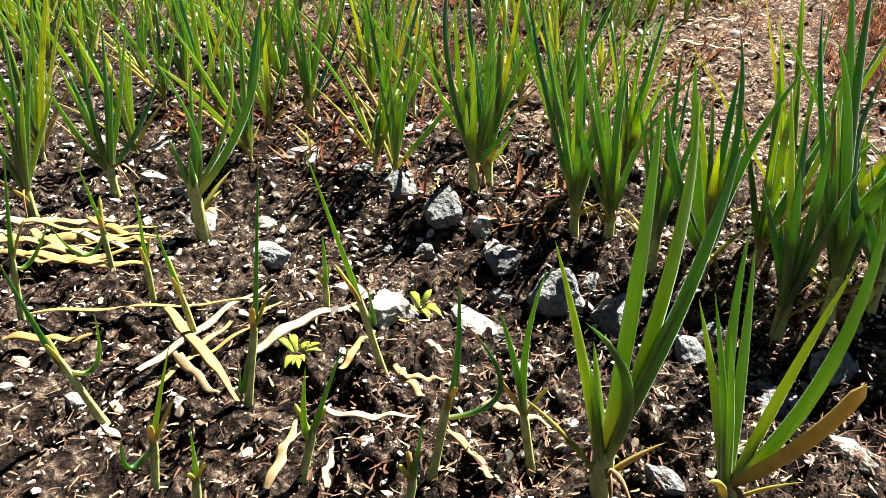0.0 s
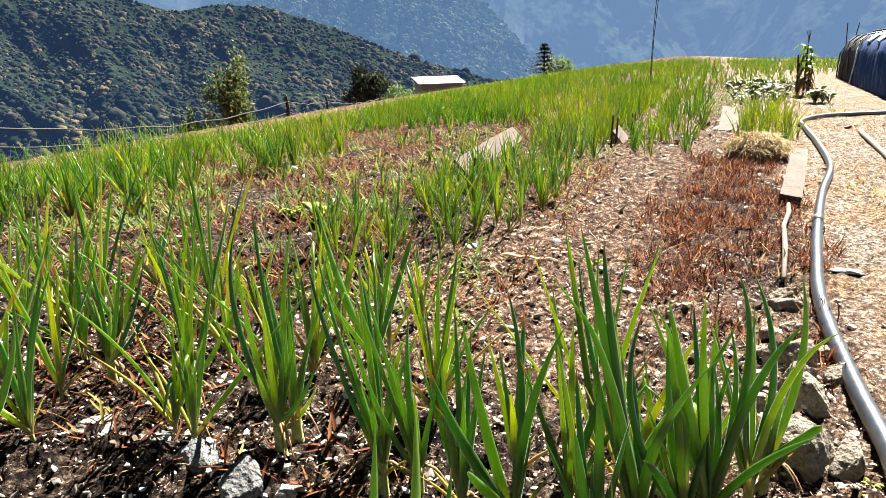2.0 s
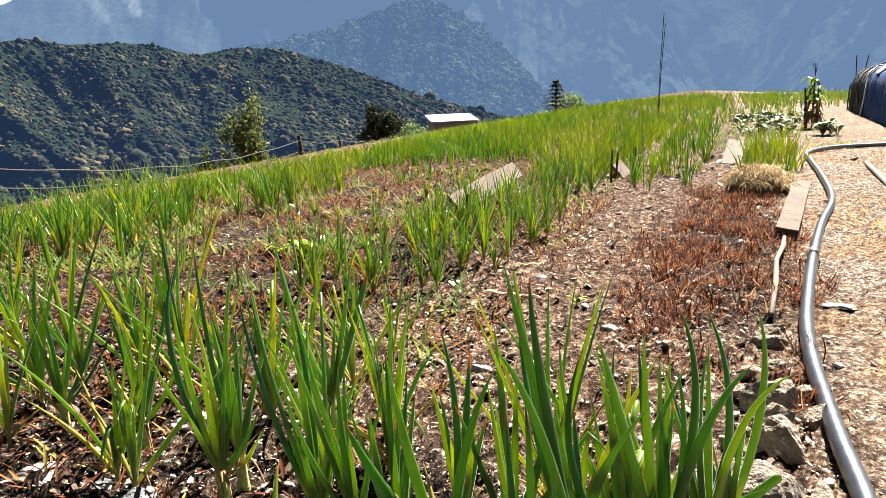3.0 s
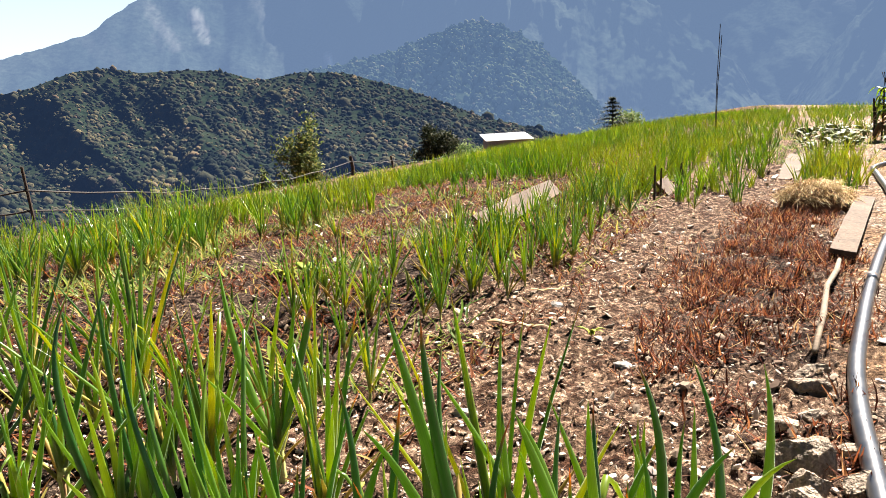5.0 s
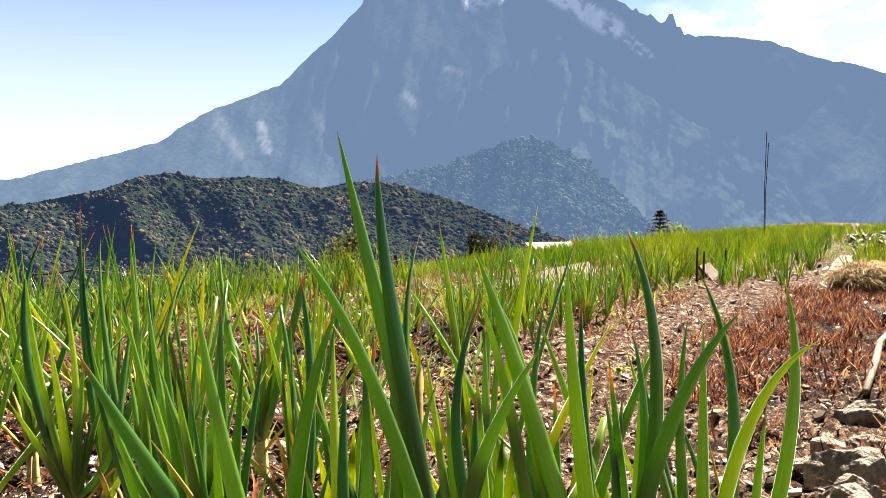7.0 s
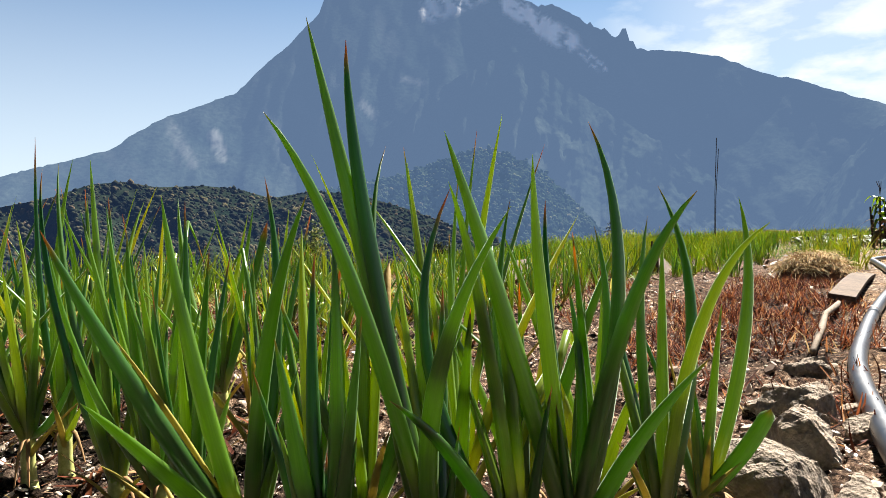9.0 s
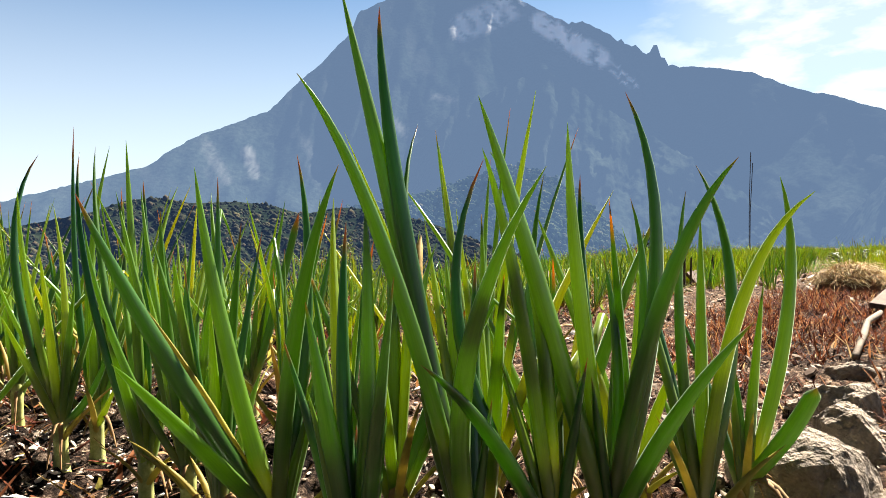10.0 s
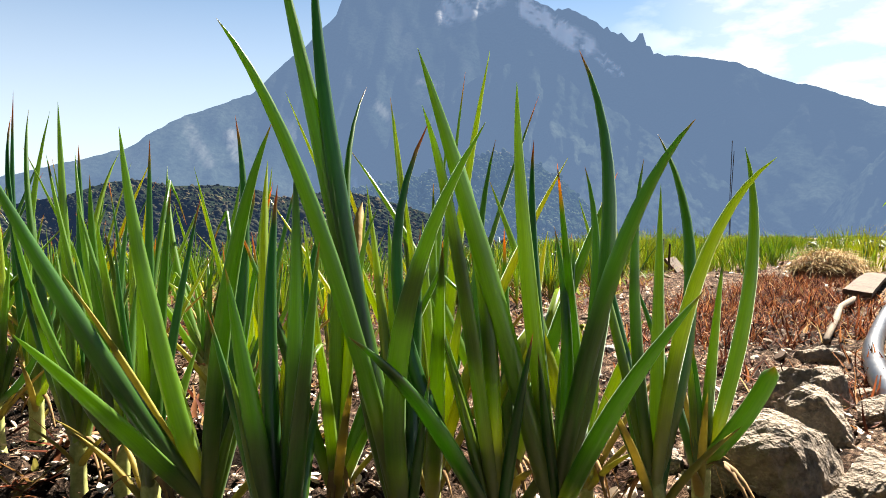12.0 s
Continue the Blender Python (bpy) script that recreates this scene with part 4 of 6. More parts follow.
hero_onion(-0.318, 1.63, 0.07, 0.008, [(-0.011, -0.003, 0.311, -0.001, 0, 0.167, 0.012), (0.059, 0.016, 0.339, 0.029, 0.008, 0.175, 0.012), (0.088, 0.065, 0.273, 0.049, 0.03, 0.139, 0.012), (-0.002, -0.042, 0.208, -0.001, -0.017, 0.107, 0.01), (0.116, 0.082, 0.225, 0.056, 0.035, 0.108, 0.01)])
hero_onion(0.25, 1.5, 0.07, 0.009, [(-0.1, 0.14, 0.385, -0.06, 0.05, 0.21, 0.02), (0.06, 0.0, 0.36, 0.03, 0.0, 0.2, 0.015), (0.088, -0.04, 0.335, 0.045, -0.015, 0.19, -0.017), (-0.11, -0.05, 0.24, -0.05, -0.02, 0.14, 0.014), (-0.04, -0.06, 0.2, -0.02, -0.02, 0.12, 0.012)])
hero_onion(0.152, 0.512, 0.075, 0.009, [(0.031, 0.095, 0.4, 0.016, 0.037, 0.264, 0.018), (0.066, 0.106, 0.407, 0.045, 0.037, 0.264, 0.019), (0.084, 0.038, 0.391, 0.052, 0.01, 0.252, 0.017), (-0.04, -0.019, 0.247, 0.007, -0.015, 0.167, 0.015)])
hero_onion(0.272, 0.488, 0.06, 0.009, [(-0.011, 0.064, 0.31, -0.015, 0.031, 0.176, 0.015), (0.027, 0.008, 0.133, 0.011, 0.003, 0.086, 0.010), (0.086, 0.044, 0.373, 0.061, 0.003, 0.206, 0.017), (0.067, -0.037, 0.215, 0.043, -0.024, 0.136, -0.022)])
hero_onion(-0.42, 1.08, 0.13, 0.009, [(-0.056, 0.032, 0.345, 0.008, 0.024, 0.202, 0.01), (0.121, 0.079, 0.342, 0.089, 0.048, 0.217, 0.017), (0.05, 0.127, 0.318, 0.058, 0.066, 0.211, 0.01)])
hero_onion(-0.655, 1.285, 0.06, 0.007, [(0.003, 0.001, 0.318, -0.005, -0.003, 0.163, 0.014), (0.123, 0.063, 0.246, 0.065, 0.033, 0.128, 0.014), (0.064, 0.089, 0.339, 0.038, 0.042, 0.192, 0.012), (-0.046, -0.068, 0.258, -0.027, -0.032, 0.13, 0.014), (0.024, 0.068, 0.333, 0.016, 0.031, 0.196, 0.011)])
hero_onion(-0.75, 1.155, 0.06, 0.007, [(0.011, 0.067, 0.333, 0.008, 0.029, 0.167, 0.013), (0.042, 0.087, 0.31, 0.019, 0.036, 0.164, 0.012), (0.012, 0.007, 0.264, 0.003, 0.002, 0.136, 0.013), (0.078, 0.075, 0.244, 0.033, 0.031, 0.134, 0.012)])
hero_onion(-0.614, 0.835, 0.055, 0.005, [(0.042, 0.031, 0.264, 0.016, 0.012, 0.113, 0.009), (0.06, 0.044, 0.14, 0.031, 0.023, 0.087, 0.009)], young=True)
hero_onion(-0.527, 0.957, 0.055, 0.005, [(-0.009, -0.005, 0.212, 0.001, 0.001, 0.097, 0.009), (-0.058, -0.032, 0.11, -0.03, -0.017, 0.047, 0.009)], young=True)
hero_onion(-0.416, 0.643, 0.055, 0.005, [(-0.042, -0.027, 0.256, -0.027, -0.018, 0.127, 0.009), (0.019, 0.012, 0.148, 0.008, 0.005, 0.076, 0.009)], young=True)
hero_onion(-0.317, 0.523, 0.055, 0.005, [(0.046, 0.028, 0.185, 0.016, 0.01, 0.082, 0.009), (-0.009, -0.005, 0.093, -0.011, -0.007, 0.05, 0.009)], young=True)
hero_onion(-0.43, 0.863, 0.055, 0.005, [(0.012, 0.006, 0.206, 0.004, 0.002, 0.092, 0.009), (0, 0, 0.065, 0.003, 0.001, 0.044, 0.009)], young=True)
hero_onion(-0.343, 0.788, 0.055, 0.005, [(-0.023, -0.01, 0.198, -0.012, -0.005, 0.098, 0.009)], young=True)
hero_onion(-0.25, 0.658, 0.055, 0.005, [(0.056, 0.021, 0.339, 0.027, 0.01, 0.126, 0.009), (0.003, 0.001, 0.067, 0, 0, 0.023, 0.009)], young=True)
hero_onion(-0.265, 0.501, 0.055, 0.005, [(0.013, 0.007, 0.114, 0.009, 0.005, 0.053, 0.009)], young=True)
hero_onion(-0.167, 0.538, 0.055, 0.005, [(0.063, 0.02, 0.179, 0.028, 0.009, 0.084, 0.009), (0.024, 0.007, 0.157, 0.016, 0.005, 0.088, 0.009)], young=True)
hero_onion(-0.176, 0.848, 0.055, 0.005, [(0.005, 0.001, 0.138, 0.004, 0.001, 0.083, 0.009)], young=True)
hero_onion(-0.083, 0.727, 0.055, 0.005, [(-0.074, -0.009, 0.313, -0.042, -0.005, 0.178, 0.009), (-0.018, -0.002, 0.136, -0.011, -0.001, 0.075, 0.009)], young=True)
hero_onion(-0.023, 0.55, 0.055, 0.005, [(0.028, 0.001, 0.266, 0.028, 0.001, 0.156, 0.009), (0.037, 0.002, 0.201, 0.072, 0.003, 0.117, 0.009)], young=True)
hero_onion(-0.048, 0.501, 0.055, 0.005, [(0.02, 0.002, 0.126, 0.012, 0.001, 0.066, 0.009)], young=True)
hero_onion(0.091, 0.558, 0.055, 0.005, [(-0.047, 0.008, 0.211, -0.028, 0.005, 0.147, 0.009), (-0.004, 0.001, 0.258, -0.018, 0.003, 0.163, 0.009)], young=True)

rnd4 = random.Random(21)
for k, (x, y, tall) in enumerate(((0.50, 0.985, 0.33), (0.585, 0.97, 0.31), (0.655, 0.99, 0.34), (0.725, 0.985, 0.30), (0.44, 1.06, 0.31))):      # the second row of the bed
    onion_plant(x, y, random_leaves(rnd4, 7, tall, 0.0145), 0.06, 0.007, dry=4, seed=40 + k)
    HERO_BASES.append((x, y))

NEAR_SPOTS, FAR_SPOTS = field_spots()
rnd1 = random.Random(5)
for _, x, y in NEAR_SPOTS:
    place_plant(x, y, rnd1)


def build_far_onions():
    """All further onions as one mass of leaves."""
    rng = np.random.default_rng(21)
    V, F, S, base = [], [], [], 0
    for d, x, y in FAR_SPOTS:
        z = float(lay(x, y))
        segs = 4 if d < 9 else 3
        tall = (0.6 + 0.75 * float(fbm(x * 0.8, y * 0.8, 2, 61))) * (0.12 + 0.88 * bed_height(*uv_of(x, y)))
        for k in range(6 if d < 10 else 4):
            a, h = rng.uniform(0, 6.28), rng.uniform(0.13, 0.40) * tall
            reach = h * abs(rng.normal(0, 0.38)) + 0.02
            w = rng.uniform(0.008, 0.014) * (1.0 if d < 9 else 1.25)
            o = np.array([math.cos(a), math.sin(a), 0])
            sidev = np.array([-math.sin(a), math.cos(a), 0])
            t = np.linspace(0, 1, segs)[:, None]
            mid = o * reach * (t ** 1.4) + np.array([0, 0, 1]) * h * t + np.array([x, y, z]) + rng.normal(0, 0.012, 3) * np.array([1, 1, 0])
            ww = np.interp(t[:, 0], [0, 0.4, 1], [0.7, 1, 0.05])[:, None] * w * 0.5
            tri = np.concatenate([mid + sidev * ww, mid - sidev * ww * 0.6 + o * ww * 0.8, mid - sidev * ww * 0.4 - o * ww * 0.8], 1).reshape(-1, 3)
            V.append(tri)
            F.append(grid_faces(segs, 3, True) + base)
            S.append(np.repeat(t[:, 0] * 0.98, 3))
            base += segs * 3
    me = quick_mesh("onion_field", np.vstack(V), np.vstack(F))
    set_uv(me, np.concatenate(S), 3)
    tagged(part("onion_field", me, M_LEAF_FAR), "rows of green onions filling the far beds", "onions", kind="stuff")


build_far_onions()

# ---- stones ----
def stone_mesh(w, d, h, seed, rough=0.35):
    bm = bmesh.new()
    bmesh.ops.create_icosphere(bm, subdivisions=4 if w > 0.05 else 3, radius=0.5)
    off = Vector((seed * 3.7, seed * 1.3, 0))
    rnd = random.Random(seed)
    cuts = [Vector((rnd.uniform(-1, 1), rnd.uniform(-1, 1), rnd.uniform(-0.2, 1))).normalized() for _ in range(9)] + [Vector((rnd.uniform(-0.3, 0.3), rnd.uniform(-0.3, 0.3), 1)).normalized()] * 2
    for v in bm.verts:
        p = v.co.copy()
        for c in cuts:                       # broken faces
            over = p.dot(c) - 0.27
            if over > 0:
                p -= c * over * 0.95
        p *= 1 + rough * 0.35 * noise.noise(p * 3.1 + off) + rough * 0.28 * noise.noise(p * 8 + off) + rough * 0.14 * noise.noise(p * 19 + off)
        v.co = Vector((p.x * w * 1.35, p.y * d * 1.35, p.z * h * 1.3))
    me = bpy.data.meshes.new("stone")
    bm.to_mesh(me)
    bm.free()
    me.polygons.foreach_set("use_smooth", [False] * len(me.polygons))
    return me


def stones(rows, mat, label, group, seed):
    for k, (x, y, w, h) in enumerate(rows):
        rnd = random.Random(seed + k)
        ob = part("stone", stone_mesh(w, w * rnd.uniform(0.65, 0.95), h * 1.15, seed + k), mat)
        ob.location = (x, y, float(surface(x, y)) + h * 0.26)
        ob.rotation_euler = (rnd.uniform(-0.3, 0.3), rnd.uniform(-0.3, 0.3), rnd.uniform(-3.1, 3.1))
        tagged(ob, label, "stone", group)


stones([(-0.001, 1.169, 0.084, 0.063), (0.173, 0.93, 0.082, 0.066), (0.254, 0.89, 0.075, 0.058), (-0.036, 1.078, 0.036, 0.026), (0.09, 1.035, 0.058, 0.038),
        (-0.297, 1.026, 0.055, 0.032), (0.082, 0.915, 0.044, 0.023), (0.435, 0.704, 0.09, 0.025), (0.225, 0.524, 0.047, 0.03), (0.166, 0.587, 0.028, 0.028),
        (-0.097, 1.278, 0.068, 0.045), (-0.173, 1.359, 0.06, 0.036), (0.231, 0.963, 0.033, 0.022), (-0.106, 1.094, 0.03, 0.02), (0.305, 0.93, 0.037, 0.028),
        (0.34, 0.80, 0.05, 0.03), (0.52, 0.76, 0.06, 0.03), (0.39, 0.85, 0.045, 0.03)],
       M_STONE, "angular grey stone lying in the furrow", "stones in the furrow", 100)
stones([(-0.315, 1.091, 0.056, 0.046), (-0.08, 0.855, 0.09, 0.046), (0.066, 1.136, 0.051, 0.033), (0.081, 1.073, 0.059, 0.026), (-0.243, 0.995, 0.034, 0.021),
        (-0.305, 1.444, 0.076, 0.02), (-0.46, 1.193, 0.079, 0.045), (-0.232, 0.583, 0.025, 0.018), (-0.47, 0.679, 0.029, 0.018), (-0.325, 0.651, 0.023, 0.02),
        (0.04, 0.827, 0.074, 0.021), (-0.345, 1.228, 0.052, 0.025), (-0.163, 0.915, 0.044, 0.019), (0.146, 0.633, 0.031, 0.016), (0.092, 0.716, 0.03, 0.015),
        (0.448, 0.579, 0.053, 0.023), (1.036, 1.917, 0.045, 0.014), (0.62, 1.72, 0.06, 0.022), (0.30, 1.95, 0.06, 0.02), (1.0, 2.45, 0.05, 0.02), (1.74, 1.90, 0.12, 0.012), (-0.63, 1.50, 0.10, 0.028), (-0.61, 1.365, 0.055, 0.03), (-0.75, 1.48, 0.06, 0.028), (-0.52, 1.30, 0.05, 0.03)],
       M_PALE, "pale flat stone lying on the soil", "pale stones on the soil", 200)
stones([(1.345, 1.655, 0.075, 0.04), (1.29, 1.54, 0.045, 0.025), (1.19, 1.41, 0.06, 0.055), (1.16, 1.345, 0.105, 0.10), (1.105, 1.265, 0.075, 0.085),
        (1.06, 1.185, 0.105, 0.09), (0.915, 1.025, 0.135, 0.10), (1.20, 1.50, 0.05, 0.03), (1.13, 1.40, 0.06, 0.03), (1.04, 1.28, 0.05, 0.03), (0.98, 1.21, 0.06, 0.035),
        (1.43, 1.76, 0.07, 0.04), (1.28, 1.40, 0.07, 0.035), (0.84, 1.10, 0.05, 0.03), (0.99, 0.98, 0.08, 0.045), (1.20, 1.27, 0.07, 0.04)],
       M_TAN, "rough tan rock in the row along the bed", "rocks along the bed edge", 300)


# ---- yellowed leaves on the ground ----
def strap(x0, y0, x1, y1, k):
    rnd = random.Random(400 + k)
    n = 22
    t = np.linspace(0, 1, n)
    side = np.array([-(y1 - y0), x1 - x0]) * rnd.uniform(-0.07, 0.07)
    xs = x0 + (x1 - x0) * t + side[0] * np.sin(np.pi * t)
    ys = y0 + (y1 - y0) * t + side[1] * np.sin(np.pi * t)
    zs = lay(xs, ys) + 0.021 + 0.006 * np.sin(t * rnd.uniform(2, 5) + rnd.uniform(0, 3)) + 0.003 * np.sin(t * 17 + k)
    long = math.hypot(x1 - x0, y1 - y0)
    w = np.interp(t, [0, 0.2, 0.7, 1], [0.6, 1, 0.8, 0.25]) * rnd.uniform(0.011, 0.019) * min(1.3, 0.7 + long * 2)
    w = w * (1 + 0.12 * np.sin(t * 13 + k) + 0.07 * np.sin(t * 31 + 2 * k))
    xs, ys = xs + 0.0015 * np.sin(t * 11 + 2 * k), ys + 0.0015 * np.sin(t * 9 + k)
    a = rnd.uniform(-0.5, 0.5)
    V, F, s = ribbon(np.stack([xs, ys, zs], -1), (-(y1 - y0) / long, (x1 - x0) / long, a), w, 0.16, 6, 0.12)
    me = quick_mesh("fallen_leaf", V, F)
    tagged(part("fallen_leaf", me, M_STRAP), "yellowed dry onion leaf lying on the soil", "leaf", "fallen leaves on the soil")


for k, row in enumerate([
        (-0.671, 0.982, -0.461, 0.965), (-0.778, 1.096, -0.565, 1.116), (-0.649, 0.957, -0.554, 0.968), (-0.66, 1.037, -0.522, 1.055), (-0.648, 1.075, -0.458, 0.982),
        (-0.756, 1.037, -0.669, 1.056), (-0.588, 0.815, -0.259, 0.87), (-0.398, 0.828, -0.255, 0.653), (-0.389, 0.694, -0.274, 0.9), (-0.259, 0.728, -0.131, 0.862),
        (-0.36, 0.739, -0.279, 0.663), (-0.593, 0.764, -0.477, 0.782), (-0.191, 0.515, -0.18, 0.619), (-0.129, 0.508, -0.13, 0.579), (-0.154, 0.629, -0.038, 0.624),
        (-0.135, 0.694, -0.1, 0.788), (-0.07, 0.705, -0.029, 0.653), (-0.004, 0.596, 0.051, 0.515), (-0.032, 0.757, 0.003, 0.727), (0.037, 0.633, 0.116, 0.61),
        (-0.062, 0.683, -0.004, 0.694), (-0.137, 0.841, -0.053, 0.814)]):
    strap(*row, k)
for k, row in enumerate([(-0.72, 0.99, -0.48, 1.00), (-0.70, 1.02, -0.47, 1.03), (-0.69, 1.08, -0.46, 1.06), (-0.74, 1.05, -0.55, 0.99), (-0.60, 1.01, -0.46, 1.08), (-0.66, 1.00, -0.52, 0.96), (-0.73, 1.08, -0.60, 1.12), (-0.74, 1.01, -0.50, 1.09), (-0.70, 1.06, -0.56, 0.98), (-0.62, 1.10, -0.48, 1.01), (-0.30, 0.80, -0.37, 0.66), (-0.24, 0.85, -0.34, 0.72),
                         (0.75, 2.30, 0.92, 2.22), (0.95, 2.62, 1.10, 2.66)]):
    strap(*row, 50 + k)

# ---- hose, pipe and boards ----
M_HOSE, hn, hl, hb = material("black_polythene", 0.28)
ht = noise_node(hn, hl, 40, 4, 0.6, obj_coord(hn))
hl.new(ramp_node(hn, hl, ht.outputs["Fac"], [(0.3, (0.008, 0.009, 0.011)), (0.75, (0.026, 0.025, 0.024))]).outputs["Color"], hb.inputs["Base Color"])
hl.new(ramp_node(hn, hl, ht.outputs["Fac"], [(0.3, (0.28, 0.28, 0.28)), (0.7, (0.36, 0.36, 0.36))]).outputs["Color"], hb.inputs["Roughness"])
hb.inputs["Specular IOR Level"].default_value = 1.0
M_PIPE = speckled("grey_plastic_pipe", (0.22, 0.17, 0.12), (0.36, 0.30, 0.23), 8, 0.4, 0.1, 0.003)
M_BOARD = speckled("weathered_board", (0.035, 0.025, 0.017), (0.125, 0.088, 0.060), 6, 0.92, 0.4, 0.004, 12)
M_STAKE = speckled("dark_stake", (0.025, 0.018, 0.013), (0.085, 0.060, 0.044), 12, 0.85, 0.5, 0.004)
M_TIE = speckled("rusty_clamp", (0.03, 0.025, 0.02), (0.10, 0.07, 0.05), 60, 0.6, 0.3, 0.002)


def smooth_path(points, per=8):
    """A Catmull-Rom line through a few points."""
    p = np.asarray(points, float)
    p = np.vstack([2 * p[0] - p[1], p, 2 * p[-1] - p[-2]])
    out = []
    for k in range(1, len(p) - 2):
        for t in np.linspace(0, 1, per, endpoint=False):
            a, b, c, d = p[k - 1], p[k], p[k + 1], p[k + 2]
            out.append(0.5 * (2 * b + (c - a) * t + (2 * a - 5 * b + 4 * c - d) * t * t + (3 * b - a - 3 * c + d) * t ** 3))
    return np.array(out + [p[-2]])


def tube(name, points, radius, mat, parent=None, sides=14, label=""):
    pts = np.asarray(points, float)
    V, F, s = ribbon(pts, (0.31, -0.21, 0.93), np.full(len(pts), radius * 2), 1.0, sides)
    return part(name, quick_mesh(name, V, F), mat, parent, label)


def on_ground(pts, lift):
    return [(x, y, float(lay(x, y)) + lift) for x, y in pts]


hose = new("irrigation_hose")
tube("hose_body", smooth_path(on_ground([(0.62, -0.6), (0.80, 0.3), (0.97, 0.80), (1.08, 1.0), (1.17, 1.17), (1.27, 1.345), (1.36, 1.5), (1.50, 1.715), (1.655, 1.925), (1.98, 2.345), (2.45, 2.92), (2.94, 3.49), (3.5, 4.32), (3.98, 5.08), (4.3, 5.55),
                                            (4.8, 5.86), (5.6, 5.9), (6.6, 6.35), (8.2, 7.2)], 0.020)), 0.0185, M_HOSE, hose)
tube("clamp", [(2.025, 2.405, 0.024), (2.043, 2.429, 0.024)], 0.0225, M_TIE, hose, label="dark metal hose clamp")
tagged(hose, "thick black polythene irrigation hose shining on the path", "hose")

pipe = tube("grey_pipe", smooth_path(on_ground([(2.0, 1.2), (2.55, 2.2), (3.0, 2.97), (3.6, 3.87), (4.2, 4.76)], 0.017), 5), 0.016, M_PIPE)
tagged(pipe, "pale grey plastic pipe lying on the dusty path", "pipe")


def board_mesh(length, width, thick, seed):
    """A plank along x with worn ends and a slight bow."""
    bm = bmesh.new()
    bmesh.ops.create_grid(bm, x_segments=14, y_segments=3, size=0.5)
    for v in bm.verts:
        bow = 0.012 * length * math.sin((v.co.x + 0.5) * 3.1)
        edge = 1 + 0.05 * noise.noise(Vector((v.co.x * 9, v.co.y * 3, seed)))
        v.co = Vector((v.co.x * length + (0.012 * noise.noise(Vector((v.co.y * 8, seed, 0))) if abs(v.co.x) > 0.49 else 0), v.co.y * width * edge, bow))
    geom = bmesh.ops.extrude_face_region(bm, geom=bm.faces[:])
    bmesh.ops.translate(bm, vec=(0, 0, thick), verts=[g for g in geom["geom"] if isinstance(g, bmesh.types.BMVert)])
    bmesh.ops.recalc_face_normals(bm, faces=bm.faces[:])
    return bm


def board(p, q, width, thick, tilt, seed, label, name="plank"):
    p, q = Vector(p), Vector(q)
    way = q - p
    ob = part(name, board_mesh(way.length, width, thick, seed), M_BOARD)
    ob.matrix_world = Matrix.Translation((p + q) / 2) @ way.to_track_quat("X", "Z").to_matrix().to_4x4() @ pose(0, 0, 0, tilt)
    return tagged(ob, label, "plank", "old planks beside the beds")


board((2.15, 2.74, 0.03), (3.22, 4.12, 0.0), 0.088, 0.018, 8, 1, "sun-bleached plank propped along the edge of the path")
board((0.93, 3.78, 0.055), (1.66, 5.20, 0.055), 0.125, 0.018, 48, 2, "pale plank leaning along the edge of the onion bed")
board((2.30, 4.86, 0.03), (2.50, 5.20, 0.03), 0.12, 0.018, 50, 3, "short pale plank set on edge at the head of a bed")
board((3.42, 5.25, -0.02), (4.78, 7.40, -0.04), 0.15, 0.018, 3, 4, "long pale plank lying flat between two beds")
V, F, s = ribbon([(1.48, 1.84, 0.02), (1.484, 1.846, 0.02), (1.655, 2.08, 0.036), (1.82, 2.32, 0.040), (1.97, 2.50, 0.038), (2.096, 2.675, 0.028), (2.10, 2.68, 0.028)], (0.31, -0.21, 0.93), np.array([0.002, 0.018, 0.021, 0.019, 0.022, 0.017, 0.002]), 0.85, 8)
stick = part("wooden_pole", quick_mesh("wooden_pole", V, F), speckled("pole_wood", (0.07, 0.052, 0.035), (0.20, 0.155, 0.105), 10))
tagged(stick, "thin pale wooden pole lying beside the hose", "pole")


def stake(x, y, h, r, lean=(0, 0)):
    z = float(lay(x, y))
    V, F, s = ribbon([(x, y, z - 0.1), (x + lean[0] * 0.5, y + lean[1] * 0.5, z + h * 0.5), (x + lean[0], y + lean[1], z + h)], (1, 0, 0), np.array([2, 2, 1.5]) * r, 0.85, 7)
    F = [tuple(f) for f in F] + [tuple(range(14, 21))]
    return tagged(part("stake", mesh_of("stake", V, F, False), M_STAKE), "short dark wooden stake driven into the bed", "stake", "stakes in the beds")


for x, y, h in ((2.20, 4.72, 0.22), (2.28, 4.82, 0.19), (2.52, 5.05, 0.2), (2.62, 5.3, 0.17), (0.95, 3.55, 0.16), (1.02, 3.72, 0.15)):
    stake(x, y, h, 0.008, (0.01, 0.0))


